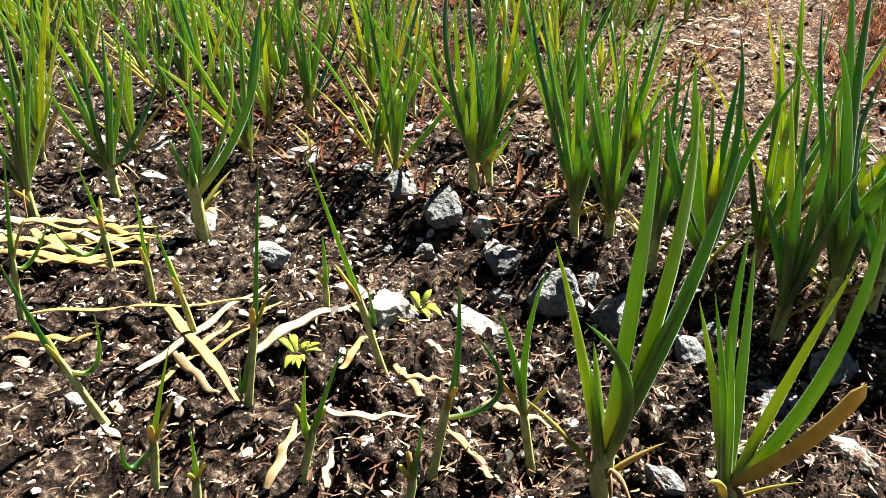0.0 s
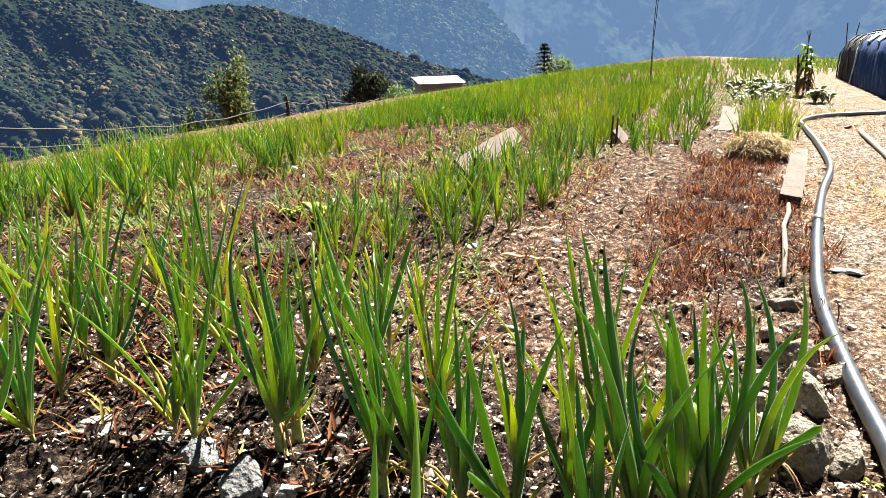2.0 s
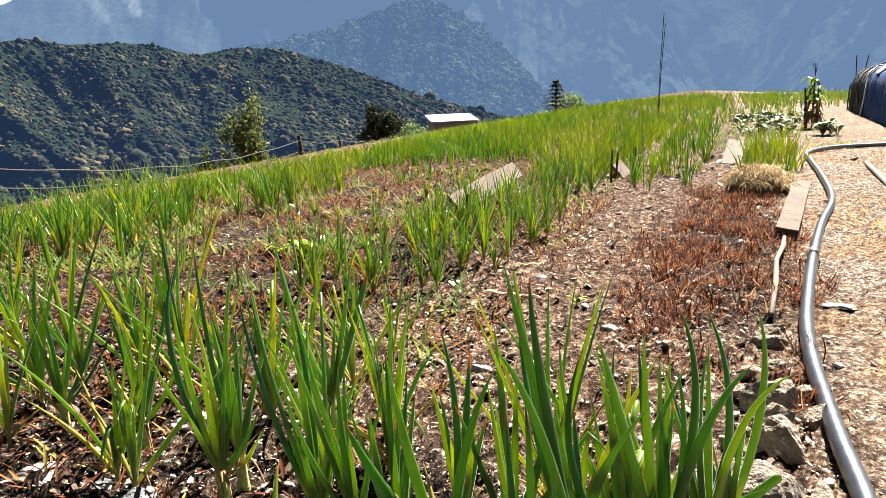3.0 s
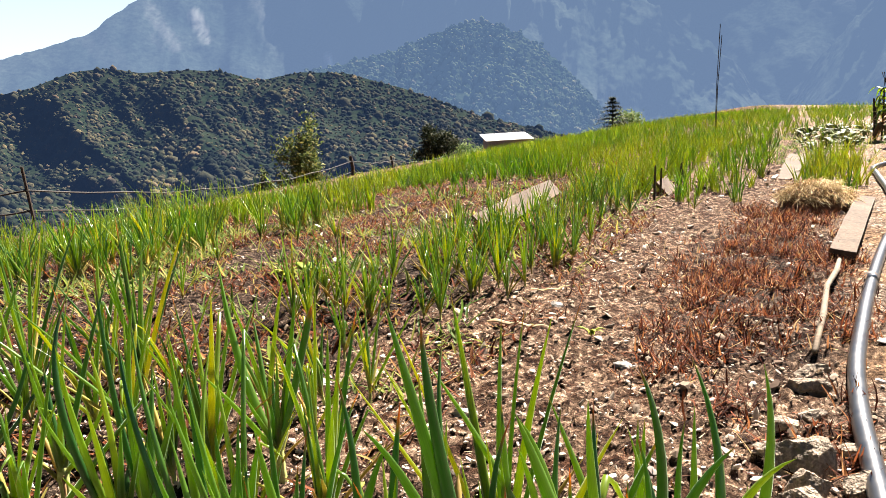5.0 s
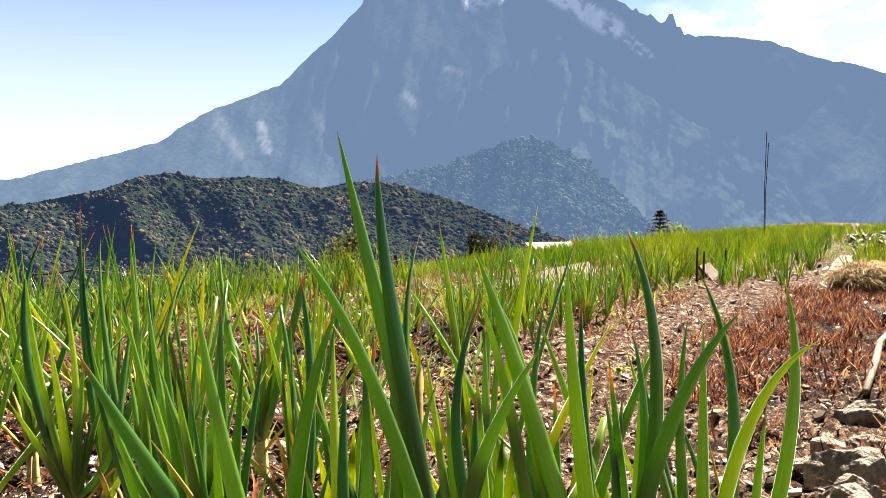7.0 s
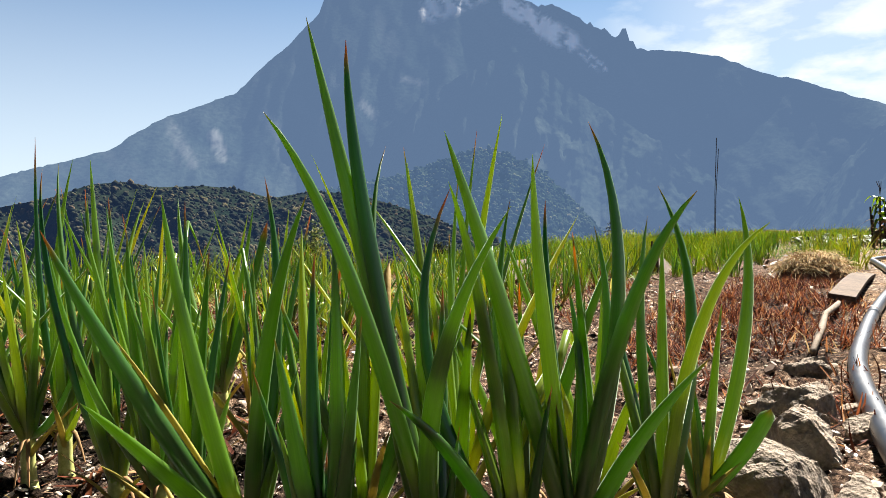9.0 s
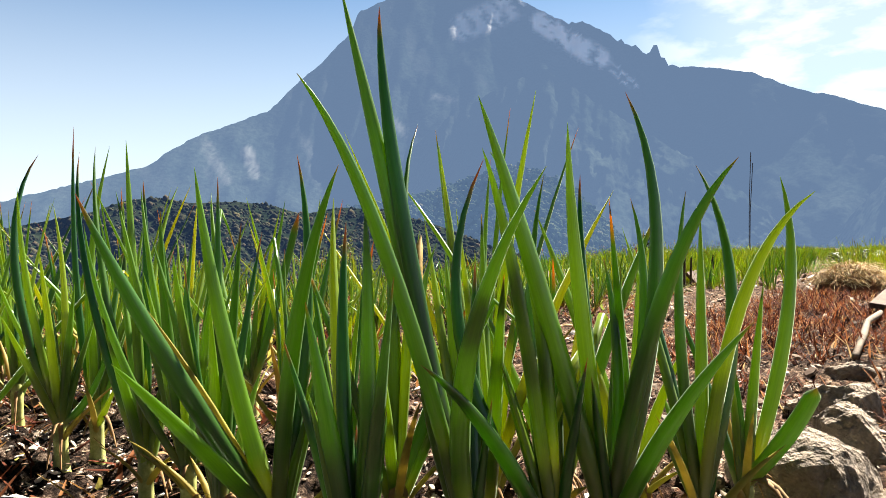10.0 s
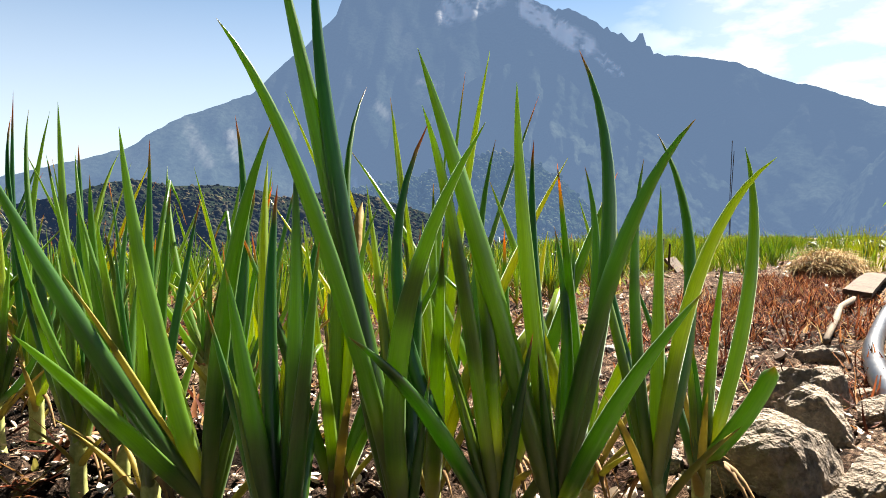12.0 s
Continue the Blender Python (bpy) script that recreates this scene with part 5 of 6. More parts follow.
# ---- straw heap ----
def build_heap():
    rng = np.random.default_rng(31)
    cx, cy = 2.80, 3.95
    V, F, base = [], [], 0
    for k in range(1700):
        a, r = rng.uniform(0, 6.28), 0.17 * math.sqrt(rng.uniform(0, 1))
        x, y = cx + r * math.cos(a) * 1.1, cy + r * math.sin(a)
        z = float(lay(x, y)) + 0.15 * (1 - (r / 0.2) ** 2) * rng.uniform(0.75, 1.0) + 0.01
        b, l = rng.uniform(0, 6.28), rng.uniform(0.03, 0.10)
        d = np.array([math.cos(b), math.sin(b), rng.uniform(-0.4, 0.3)]) * l
        pts = bend((x, y, z), np.array([x, y, z]) + d * 0.5 + np.array([0, 0, 0.025]), np.array([x, y, z]) + d, 4)
        v, f, s = ribbon(pts, (-math.sin(b), math.cos(b), 0.2), np.full(4, rng.uniform(0.002, 0.005)), 0.3, 4)
        V.append(v), F.append(f + base)
        base += len(v)
    heap = new("straw_heap")
    heap.location = (0, 0, 0)
    part("straw", quick_mesh("straw", np.vstack(V), np.vstack(F)), tinted("heap_straw", [(0.0, (0.16, 0.07, 0.03)), (0.3, (0.46, 0.29, 0.12)), (0.7, (0.66, 0.50, 0.24)), (1.0, (0.74, 0.66, 0.42))], 0.8, 0.2), heap)
    bm = bmesh.new()
    bmesh.ops.create_icosphere(bm, subdivisions=3, radius=1)
    for v in bm.verts:
        k = 1 + 0.15 * noise.noise(v.co * 3)
        v.co = Vector((cx + v.co.x * 0.18 * k, cy + v.co.y * 0.17 * k, float(lay(cx, cy)) + v.co.z * 0.12 * k))
    part("litter", bm, M_STRAW, heap, "brown litter under the straw")
    tagged(heap, "small heap of yellow straw and pulled weeds", "straw heap")


build_heap()


# ---- maize plant ----
def build_maize(x, y):
    z = float(lay(x, y))
    root = new("maize_plant")
    root.location = (x, y, z)
    for k, (dx, dy, h) in enumerate(((0, 0, 0.62), (0.07, 0.03, 0.56), (-0.06, 0.04, 0.50), (0.03, -0.05, 0.36), (-0.02, 0.07, 0.40))):
        tube("stalk", [(dx, dy, -0.02), (dx * 1.2, dy * 1.2, h * 0.5), (dx * 1.4, dy * 1.4, h)], 0.011, M_STAKE, root, 7)
    rnd = random.Random(9)
    for k in range(40):
        a, h = rnd.uniform(0, 6.28), rnd.uniform(0.10, 0.58)
        l = rnd.uniform(0.12, 0.24)
        o = np.array([math.cos(a), math.sin(a), 0])
        pts = bend((0, 0, h), o * l * 0.55 + np.array([0, 0, h + 0.12]), o * l + np.array([0, 0, h - rnd.uniform(0.0, 0.16)]), 8)
        V, F, t = ribbon(pts, (-o[1], o[0], 0), np.interp(np.linspace(0, 1, 8), [0, 0.3, 1], [0.02, 0.06, 0.003]), 0.12, 8)
        me = quick_mesh("blade", V, F)
        set_uv(me, t)
        part("blade", me, M_DRY if h < 0.3 else M_LEAF_FAR, root, "withered brown blade" if h < 0.3 else "")
    for k in range(3):
        tube("tassel", [(0, 0, 0.64), (0.01 * k, 0.01, 0.72), (0.03 * k - 0.03, 0.02, 0.80)], 0.004, M_STAKE, root, 5)
    tagged(root, "small leafy maize plant standing at the path corner", "maize")


build_maize(6.40, 8.36)


# ---- tarpaulin shelter beside the path ----
M_TARP, tn, tl, tb = material("blue_tarpaulin", 0.75)
tt = noise_node(tn, tl, 5, 5, 0.6, obj_coord(tn))
tl.new(ramp_node(tn, tl, tt.outputs["Fac"], [(0.3, (0.0, 0.012, 0.062)), (0.7, (0.002, 0.034, 0.125))]).outputs["Color"], tb.inputs["Base Color"])
tb.inputs["Specular IOR Level"].default_value = 0.15
bump_node(tn, tl, tt.outputs["Fac"], 0.6, 0.03, tb)


M_NET = speckled("black_shade_net", (0.004, 0.005, 0.007), (0.022, 0.026, 0.032), 9, 0.8, 0.5, 0.02)
M_FLAP = speckled("white_plastic_sheet", (0.50, 0.52, 0.55), (0.72, 0.73, 0.75), 5, 0.5, 0.3, 0.01)


def build_shelter():
    root = new("tarpaulin_shelter")
    p, q = np.array([5.75, 5.85]), np.array([10.05, 12.30])
    L = np.linalg.norm(q - p)
    way = (q - p) / L
    out = np.array([way[1], -way[0]])
    prof = [(0.0, -0.02), (0.0, 0.25), (0.02, 0.5), (0.06, 0.66), (0.16, 0.75), (0.40, 0.79), (0.66, 0.75), (0.78, 0.64), (0.82, 0.3), (0.83, -0.02)]

    def rib(s, wide=1.0, grow=1.0):
        """The section of the cover at s metres along it; the far end slopes down."""
        close = 1.0 if s < L - 0.7 else 1 - 0.32 * ((s - L + 0.7) / 0.7) ** 2
        sagk = 0.035 * abs(math.sin(s * math.pi / 0.9))
        rows = []
        for j, (a, h) in enumerate(prof):
            c = p + way * s + out * (0.41 + (a - 0.41) * (0.75 + 0.25 * close) * wide)
            fold = 0.026 * math.sin(s * 23 + 2 * math.sin(j + s * 3)) * (1 if j in (0, 1, 2, 7, 8, 9) else 0.25)
            rows.append((c[0] - out[0] * fold, c[1] - out[1] * fold, float(lay(c[0], c[1])) + h * close * grow - sagk * (h > 0.6)))
        return rows

    def cover(name, s0, s1, n, mat, label=""):
        V = [v for k in range(n) for v in rib(s0 + (s1 - s0) * k / (n - 1))]
        m = len(prof)
        F = [tuple(f) for f in grid_faces(n, m)] + [tuple(range(m)), tuple(range(n * m - 1, (n - 1) * m - 1, -1))]
        part(name, mesh_of(name, V, F), mat, root, label)

    cover("tarpaulin", 0.0, L - 2.6, 46, M_TARP)
    cover("shade_net", L - 2.597, L, 30, M_NET, "black net closing the end")
    for k in range(4):
        tube("hoop", [(x, y, z + 0.01) for x, y, z in rib(L - 2.5 + k * 0.75, 1.04, 1.015)], 0.012, M_FLAP if k == 0 else M_STAKE, root, 6, "thin bent hoop")
    tube("ridge_pole", [tuple(np.array(rib(s)[5]) + np.array([0, 0, 0.05])) for s in np.linspace(0.2, L - 0.8, 9)], 0.014, M_STAKE, root, 7, "dark pole along the ridge")
    for k, s in enumerate((1.6, 3.3, 4.2)):          # torn white sheet showing at the eaves
        a, b = rib(s), rib(s + 0.34)
        rows = [np.array(a[2 + j]) + (np.array(b[2 + j]) - np.array(a[2 + j])) * f + np.array([-out[0], -out[1], 0.6]) * 0.012 for j in (1, 2, 3) for f in (0.15 * (2 - j) * (k % 2), 0.5, 1.0)]
        part("white_flap", mesh_of("white_flap", rows + [r - np.array([0, 0, 0.008]) for r in rows], [(0, 1, 4, 3), (1, 2, 5, 4), (3, 4, 7, 6), (4, 5, 8, 7), (9, 12, 13, 10), (10, 13, 14, 11), (12, 15, 16, 13), (13, 16, 17, 14), (0, 9, 10, 1), (1, 10, 11, 2), (0, 3, 12, 9), (3, 6, 15, 12), (2, 11, 14, 5), (5, 14, 17, 8), (6, 7, 16, 15), (7, 8, 17, 16)]), M_FLAP, root, "scrap of white plastic sheet")
    tagged(root, "low shelter of dark blue tarpaulin with a black net end", "shelter")
    for k, lean in enumerate((-0.04, 0.16)):
        x, y = q[0] + 0.10 + 0.05 * k, q[1] - 0.05
        zz = float(lay(x, y))
        ob = tube("stick", [(x, y, zz - 0.05), (x + lean * 0.4, y, zz + 0.5), (x + lean, y, zz + 0.98)], 0.009, M_STAKE, None, 6)
        tagged(ob, "bare dark stick standing at the end of the shelter", "stick", "sticks by the shelter")


build_shelter()

# ---- bamboo poles in the field ----
for dx, h in ((0.0, 1.72), (0.014, 1.55)):
    x, y = 5.75 + dx, 11.3
    zz = float(lay(x, y))
    ob = tube("bamboo_pole", [(x, y, zz - 0.05), (x + 0.02, y, zz + h * 0.5), (x + 0.06 + dx, y, zz + h)], 0.0055, M_STAKE, None, 6)
    tagged(ob, "thin dark bamboo pole standing among the onions", "pole", "poles in the field")


# ---- fence ----
M_ROPE = speckled("old_rope", (0.014, 0.012, 0.011), (0.07, 0.062, 0.055), 20, 0.85, 0.3, 0.004)


def build_fence():
    fence = new("fence")
    posts = [(-12.5, 9.2, -0.05), (-7.6, 10.3, 0.02), (-4.37, 10.44, 0.01), (-0.33, 19.3, -0.44), (0.75, 21.3, -0.62), (2.6, 24.6, -0.8), (5.0, 28.6, -0.95)]
    for k, (x, y, top) in enumerate(posts):
        base = float(lay(x, y)) - 0.1
        r, stub = (0.03, 0.03, 0.024, 0.05, 0.035, 0.035, 0.035)[k], (0.1, 0.1, 0.18, 0, 0, 0, 0)[k]
        V, F, s = ribbon([(x, y, base), (x + 0.01, y, (base + top) / 2), (x - 0.03, y, top + stub)], (1, 0, 0), np.array([2.1, 2, 1.8]) * r, 0.9, 8)
        post = part("post", mesh_of("post", V, [tuple(f) for f in F] + [tuple(range(16, 24))], False), M_STAKE, fence, "dark weathered post")
        for drop in (0.14, 0.42):               # where the ropes are tied on
            ring = [(x - 0.02 + r * 1.08 * math.cos(a), y + r * 1.0 * math.sin(a), top - drop + 0.012 * math.sin(2 * a)) for a in np.linspace(0, 2 * math.pi, 13)]
            tube("rope_tie", ring, 0.011, M_ROPE, post, 6, "rope wound round the post")
    for drop, sag in ((0.14, 0.30), (0.42, 0.26)):
        for a, b in zip(posts[:-1], posts[1:]):
            t = np.linspace(0, 1, 40)
            A, B = np.array(a) - (0, 0, drop), np.array(b) - (0, 0, drop)
            pts = A[None] + (B - A)[None] * t[:, None]
            span = np.linalg.norm(B - A)
            pts[:, 2] -= sag * 4 * t * (1 - t) * min(1, span / 9.8) + 0.02 * np.sin(t * 31 + drop * 40) * np.sin(np.pi * t)
            tube("rope", pts, 0.013, M_ROPE, fence, 6, "sagging old rope")
    tagged(fence, "rough fence of dark posts with two sagging ropes", "fence")


build_fence()


# ---- shed ----
M_ROOF = speckled("white_sheet_roof", (0.60, 0.60, 0.60), (0.75, 0.75, 0.75), 2, 0.5, 0.1, 0.01)
M_WALL = speckled("grey_shed_wall", (0.20, 0.19, 0.18), (0.36, 0.34, 0.32), 3, 0.9, 0.3, 0.01)


def build_shed():
    shed = new("shed")
    cx, cy, top, w, d = 6.65, 35.6, -0.86, 2.35, 2.2
    base = float(lay(cx, cy)) - 0.5
    V, n = [], 40
    for k in range(n):
        x = -w / 2 + w * k / (n - 1)
        wave = 0.015 * math.cos(k * math.pi)
        for s, h in ((-d / 2, top - 0.18), (d / 2, top + 0.06)):
            V.append((cx + x, cy + s, h + wave + 0.04))
    V2 = [(x, y, z - 0.02) for x, y, z in V]
    F = [tuple(f) for f in grid_faces(n, 2)] + [tuple(i + len(V) for i in f[::-1]) for f in grid_faces(n, 2)]
    part("roof", mesh_of("roof", V + V2, F, False), M_ROOF, shed, "white corrugated sheet roof")
    bm = bmesh.new()
    bmesh.ops.create_cube(bm, size=1)
    for v in bm.verts:
        lid = top - 0.15 if v.co.y < 0 else top + 0.03
        v.co = Vector((cx + v.co.x * (w - 0.3), cy + v.co.y * (d - 0.3), lid - 0.02 if v.co.z > 0 else base))
    part("wall", bm, M_WALL, shed)
    tagged(shed, "small shed with a white sheet roof below the field", "shed")


build_shed()

# ---- trees at the field's edge ----
def leaf_crown(rng, centre, radii, count, size, clumps=26):
    """Many small leaves gathered in clumps, with gaps between them."""
    c = rng.normal(0, 1, (clumps, 3))
    c /= np.linalg.norm(c, axis=1)[:, None]
    c = c * rng.uniform(0.35, 1.0, clumps)[:, None] * np.array(radii)
    pick = rng.integers(0, clumps, count)
    p = c[pick] + rng.normal(0, 0.22, (count, 3)) * np.array(radii) * 0.75 + np.array(centre)
    n = rng.normal(0, 1, (count, 3))
    n /= np.linalg.norm(n, axis=1)[:, None]
    t = np.cross(n, rng.normal(0, 1, (count, 3)))
    t /= np.linalg.norm(t, axis=1)[:, None]
    b = np.cross(n, t)
    s = rng.uniform(0.6, 1.3, count)[:, None] * size
    quad = np.stack([p - t * s, p + b * s * 0.45 + n * s * 0.1, p + t * s, p - b * s * 0.45 + n * s * 0.1], 1)
    return quad.reshape(-1, 3), np.arange(count * 4).reshape(-1, 4)


def tree(name, x, y, base, top, radii, count, size, mat, label, seed, category="tree"):
    rng = np.random.default_rng(seed)
    root = new(name)
    h = top - base
    trunk = smooth_path([(x, y, base), (x + 0.04 * h, y, base + h * 0.4), (x, y + 0.02 * h, base + h * 0.75), (x + 0.01, y, top - 0.05 * h)], 6)
    V, F, s = ribbon(trunk, (1, 0, 0), np.interp(np.linspace(0, 1, len(trunk)), [0, 1], [0.05 * h + 0.04, 0.01 * h]), 1.0, 8)
    part("trunk", quick_mesh("trunk", V, F), M_STAKE, root)
    for k in range(7):
        a, z0 = rng.uniform(0, 6.28), base + h * rng.uniform(0.4, 0.8)
        e = np.array([math.cos(a) * radii[0] * 0.8, math.sin(a) * radii[1] * 0.8, rng.uniform(0.1, 0.25) * h])
        pts = bend((x, y, z0), np.array([x, y, z0]) + e * np.array([0.5, 0.5, 0.2]), np.array([x, y, z0]) + e, 6)
        V, F, s = ribbon(pts, (0, 0, 1), np.interp(np.linspace(0, 1, 6), [0, 1], [0.02 * h, 0.004 * h]), 1.0, 6)
        part("limb", quick_mesh("limb", V, F), M_STAKE, root)
    V, F = leaf_crown(rng, (x, y, top - radii[2] * 0.85), radii, count, size)
    part("crown", quick_mesh("crown", V, F, False), mat, root)
    tagged(root, label, category)


M_TREE = tinted("tree_leaves", [(0.0, (0.03, 0.05, 0.02)), (0.5, (0.08, 0.11, 0.03)), (0.85, (0.17, 0.19, 0.05)), (1.0, (0.30, 0.24, 0.07))], 0.6, 0.35)
M_BUSH = tinted("dark_leaves", [(0.0, (0.012, 0.018, 0.010)), (0.6, (0.03, 0.04, 0.018)), (1.0, (0.09, 0.09, 0.04))], 0.7, 0.15)
M_SHRUB = tinted("shrub_leaves", [(0.0, (0.05, 0.09, 0.03)), (0.6, (0.14, 0.20, 0.06)), (1.0, (0.30, 0.34, 0.14))], 0.6, 0.35)
tree("tree", -2.70, 28.6, -4.6, 0.32, (0.95, 0.9, 1.7), 5200, 0.075, M_TREE, "slender tree with sparse yellow-green leaves below the field", 61)
tree("dark_tree", 3.75, 42.0, -5.6, -0.58, (1.35, 1.2, 1.3), 6500, 0.10, M_BUSH, "dense dark tree behind the edge of the field", 62)
tree("shrub", -4.1, 27.5, -4.6, -1.35, (0.5, 0.5, 0.9), 1200, 0.07, M_TREE, "low sparse shrub beside the slender tree", 63, "shrub")
tree("shrub", 11.9, 33.3, -1.4, -0.05, (0.9, 0.7, 0.55), 1800, 0.06, M_SHRUB, "light green leafy shrub at the far end of the field", 64, "shrub")
tree("shrub", 5.1, 41.5, -5.6, -1.5, (1.1, 0.9, 1.1), 1800, 0.09, M_SHRUB, "light green leafy shrub near the shed", 65, "shrub")


def build_conifer(x, y, top, seed):
    rng = np.random.default_rng(seed)
    base = float(lay(x, y)) - 0.05
    h = top - base
    root = new("conifer")
    tube("trunk", [(x, y, base), (x, y, base + h * 0.5), (x, y, top)], 0.03, M_STAKE, root, 7)
    for tier in range(8):
        f = tier / 7
        z, r = base + h * (0.18 + 0.75 * f), 0.80 * (1 - f) ** 0.8 + 0.12
        V, F, b0 = [], [], 0
        for k in range(16):
            a = rng.uniform(0, 6.28)
            o = np.array([math.cos(a), math.sin(a), 0])
            l = r * rng.uniform(0.7, 1.1)
            for j in range(9):
                s = l * (j + 1) / 9
                c = np.array([x, y, z]) + o * s + np.array([0, 0, 0.08 * math.sin(3 * s / l)])
                for m in range(3):
                    d = rng.normal(0, 1, 3) * np.array([1, 1, 0.35])
                    d /= np.linalg.norm(d)
                    e = np.cross(d, (0, 0, 1)) * 0.022
                    V += [c - e, c + e, c + d * 0.17]
                    F.append((b0, b0 + 1, b0 + 2))
                    b0 += 3
        part("branch_tier", quick_mesh("branch_tier", V, F, False), M_BUSH, root)
    tagged(root, "small dark conifer at the far edge of the field", "conifer")


build_conifer(10.9, 32.0, 0.70, 66)

# ---- small litter, weeds and gravel ----
def spots(rng, n, near, far, az0=-78, az1=72):
    """Random places on the ground, thicker towards the middle of the field's corner."""
    r = near * (far / near) ** rng.uniform(0, 1, n)
    a = np.radians(rng.uniform(az0, az1, n))
    return 0.40 + r * np.sin(a), 0.05 + r * np.cos(a)


def scatter_chips(name, seed, n, near, far, mean, spread, most, flat, mat, label, category, keep_fn, sink=0.12, grow=0.36, plain=False):
    """Loose broken pieces strewn over the ground."""
    rng = np.random.default_rng(seed)
    bm = bmesh.new()
    if plain:
        bmesh.ops.create_uvsphere(bm, u_segments=4, v_segments=2, radius=0.5)
    else:
        bmesh.ops.create_icosphere(bm, subdivisions=1, radius=0.5)
    ball, tri = np.array([v.co[:] for v in bm.verts]), np.array([[v.index for v in f.verts] for f in bm.faces])
    bm.free()
    x, y = spots(rng, n, near, far)
    keep = rng.uniform(0, 1, n) < keep_fn(x, y)
    x, y = x[keep], y[keep]
    n = len(x)
    dist = np.hypot(x - 0.4, y - 0.05)
    size = np.clip(rng.lognormal(mean, spread, n), 0.002, most) * (0.65 + grow * dist)
    shapes = np.array([np.clip(ball * (1 + 0.45 * rng.uniform(-1, 1, ball.shape)), *np.sort(rng.uniform(0.22, 0.5, (2, 3)) * np.array([[-1], [1]]), 0)) for _ in range(40)])
    V = shapes[rng.integers(0, 40, n)] * (size[:, None] * np.stack([np.ones(n), rng.uniform(0.5, 0.9, n), rng.uniform(*flat, n)], -1))[:, None]
    t = rng.uniform(0, 6.28, n)
    c, s = np.cos(t)[:, None], np.sin(t)[:, None]
    tilt = rng.normal(0, 0.5, (n, 1))
    V = np.stack([V[..., 0] * c - V[..., 1] * s, V[..., 0] * s + V[..., 1] * c, V[..., 2] + V[..., 0] * tilt], -1)
    V = V + np.stack([x, y, surface(x, y) + size * sink + 0.001], -1)[:, None]
    F = tri[None] + (np.arange(n) * len(ball))[:, None, None]
    tagged(part(name, quick_mesh(name, V.reshape(-1, 3), F.reshape(-1, 3), False), mat), label, category, kind="stuff")


def chip_places(x, y):
    bare, path, far = zone_masks(x, y)
    u, v = uv_of(x, y)
    between = step(u, 1.6, 1.9) * step(-v, 0.5, 0.7)
    return np.maximum((0.10 + 0.85 * step(u, 0.98, 1.12) + 0.6 * step(-v, 0.5, 0.8)) * (1 - 0.8 * between), bare * (1 - 0.6 * step(v, -0.1, 0.05) * step(u, 2.1, 2.5))) * (1 - 0.85 * path)


def shale_places(x, y):
    u, v = uv_of(x, y)
    patch = 0.35 + 0.65 * step(fbm(x * 5, y * 5, 3, 90), 0.40, 0.56)
    return patch * np.maximum(0.85 * step(-v, 0.42, 0.62) * step(u, 0.45, 0.6) * (1 - step(u, 1.5, 1.9)), np.maximum(0.16, 0.5 * step(u, 0.95, 1.1)) * (1 - step(u, 1.6, 2.2))) * (1 - step(v, 0.3, 0.45))


def crumb_places(x, y):
    bare, path, far = zone_masks(x, y)
    return (1 - 0.92 * bare) * (1 - 0.97 * path)


def strips(name, rng, x, y, lift, length, width, rise, mat, label, category, curl=0.2):
    """Thin bent blades or straws at the given places."""
    n = len(x)
    seg = 4
    a = rng.uniform(0, 6.28, n)
    d = np.stack([np.cos(a), np.sin(a), np.zeros(n)], -1)
    side = np.stack([-np.sin(a), np.cos(a), np.zeros(n)], -1)
    base = np.stack([x, y, surface(x, y) + lift], -1)
    t = np.linspace(0, 1, seg)[None, :, None]
    flatp = np.sqrt(np.clip(1 - rise ** 2, 0.02, 1))[:, None, None]
    up = np.array([0, 0, 1.0])
    P = base[:, None] + d[:, None] * length[:, None, None] * flatp * t ** (1 + curl) + up * length[:, None, None] * rise[:, None, None] * t
    P = P + side[:, None] * length[:, None, None] * (rng.normal(0, 0.06, n))[:, None, None] * np.sin(3 * t)
    w = width[:, None, None] * np.interp(t, [0, 0.4, 1], [0.8, 1, 0.3])
    nrm = np.cross(side, d) * 0.5
    V = np.stack([P - side[:, None] * w / 2, P + nrm[:, None] * w * 0.5, P + side[:, None] * w / 2], 2)
    k = np.arange(n)[:, None, None] * seg * 3 + np.arange(seg - 1)[None, :, None] * 3
    F = np.concatenate([np.stack([k + 0, k + 1, k + 4, k + 3], -1), np.stack([k + 1, k + 2, k + 5, k + 4], -1)], 2)
    me = quick_mesh(name, V.reshape(-1, 3), F.reshape(-1, 4))
    return tagged(part(name, me, mat), label, category, kind="stuff")


def build_litter():
    rng = np.random.default_rng(43)
    x, y = spots(rng, 19000, 0.35, 6)
    bare, path, far = zone_masks(x, y)
    keep = rng.uniform(0, 1, len(x)) < (1 - 0.6 * path) * (0.4 + 0.6 * step(fbm(x * 3, y * 3, 3, 77), 0.35, 0.6))
    x, y = x[keep], y[keep]
    n = len(x)
    dist = np.hypot(x - 0.4, y)
    strips("plant_litter", rng, x, y, 0.010, rng.uniform(0.004, 0.020, n), rng.uniform(0.001, 0.0034, n) * (0.8 + 0.3 * dist), rng.uniform(-0.05, 0.3, n), M_STRAW, "brown dry shreds of leaves and roots on the soil", "litter")


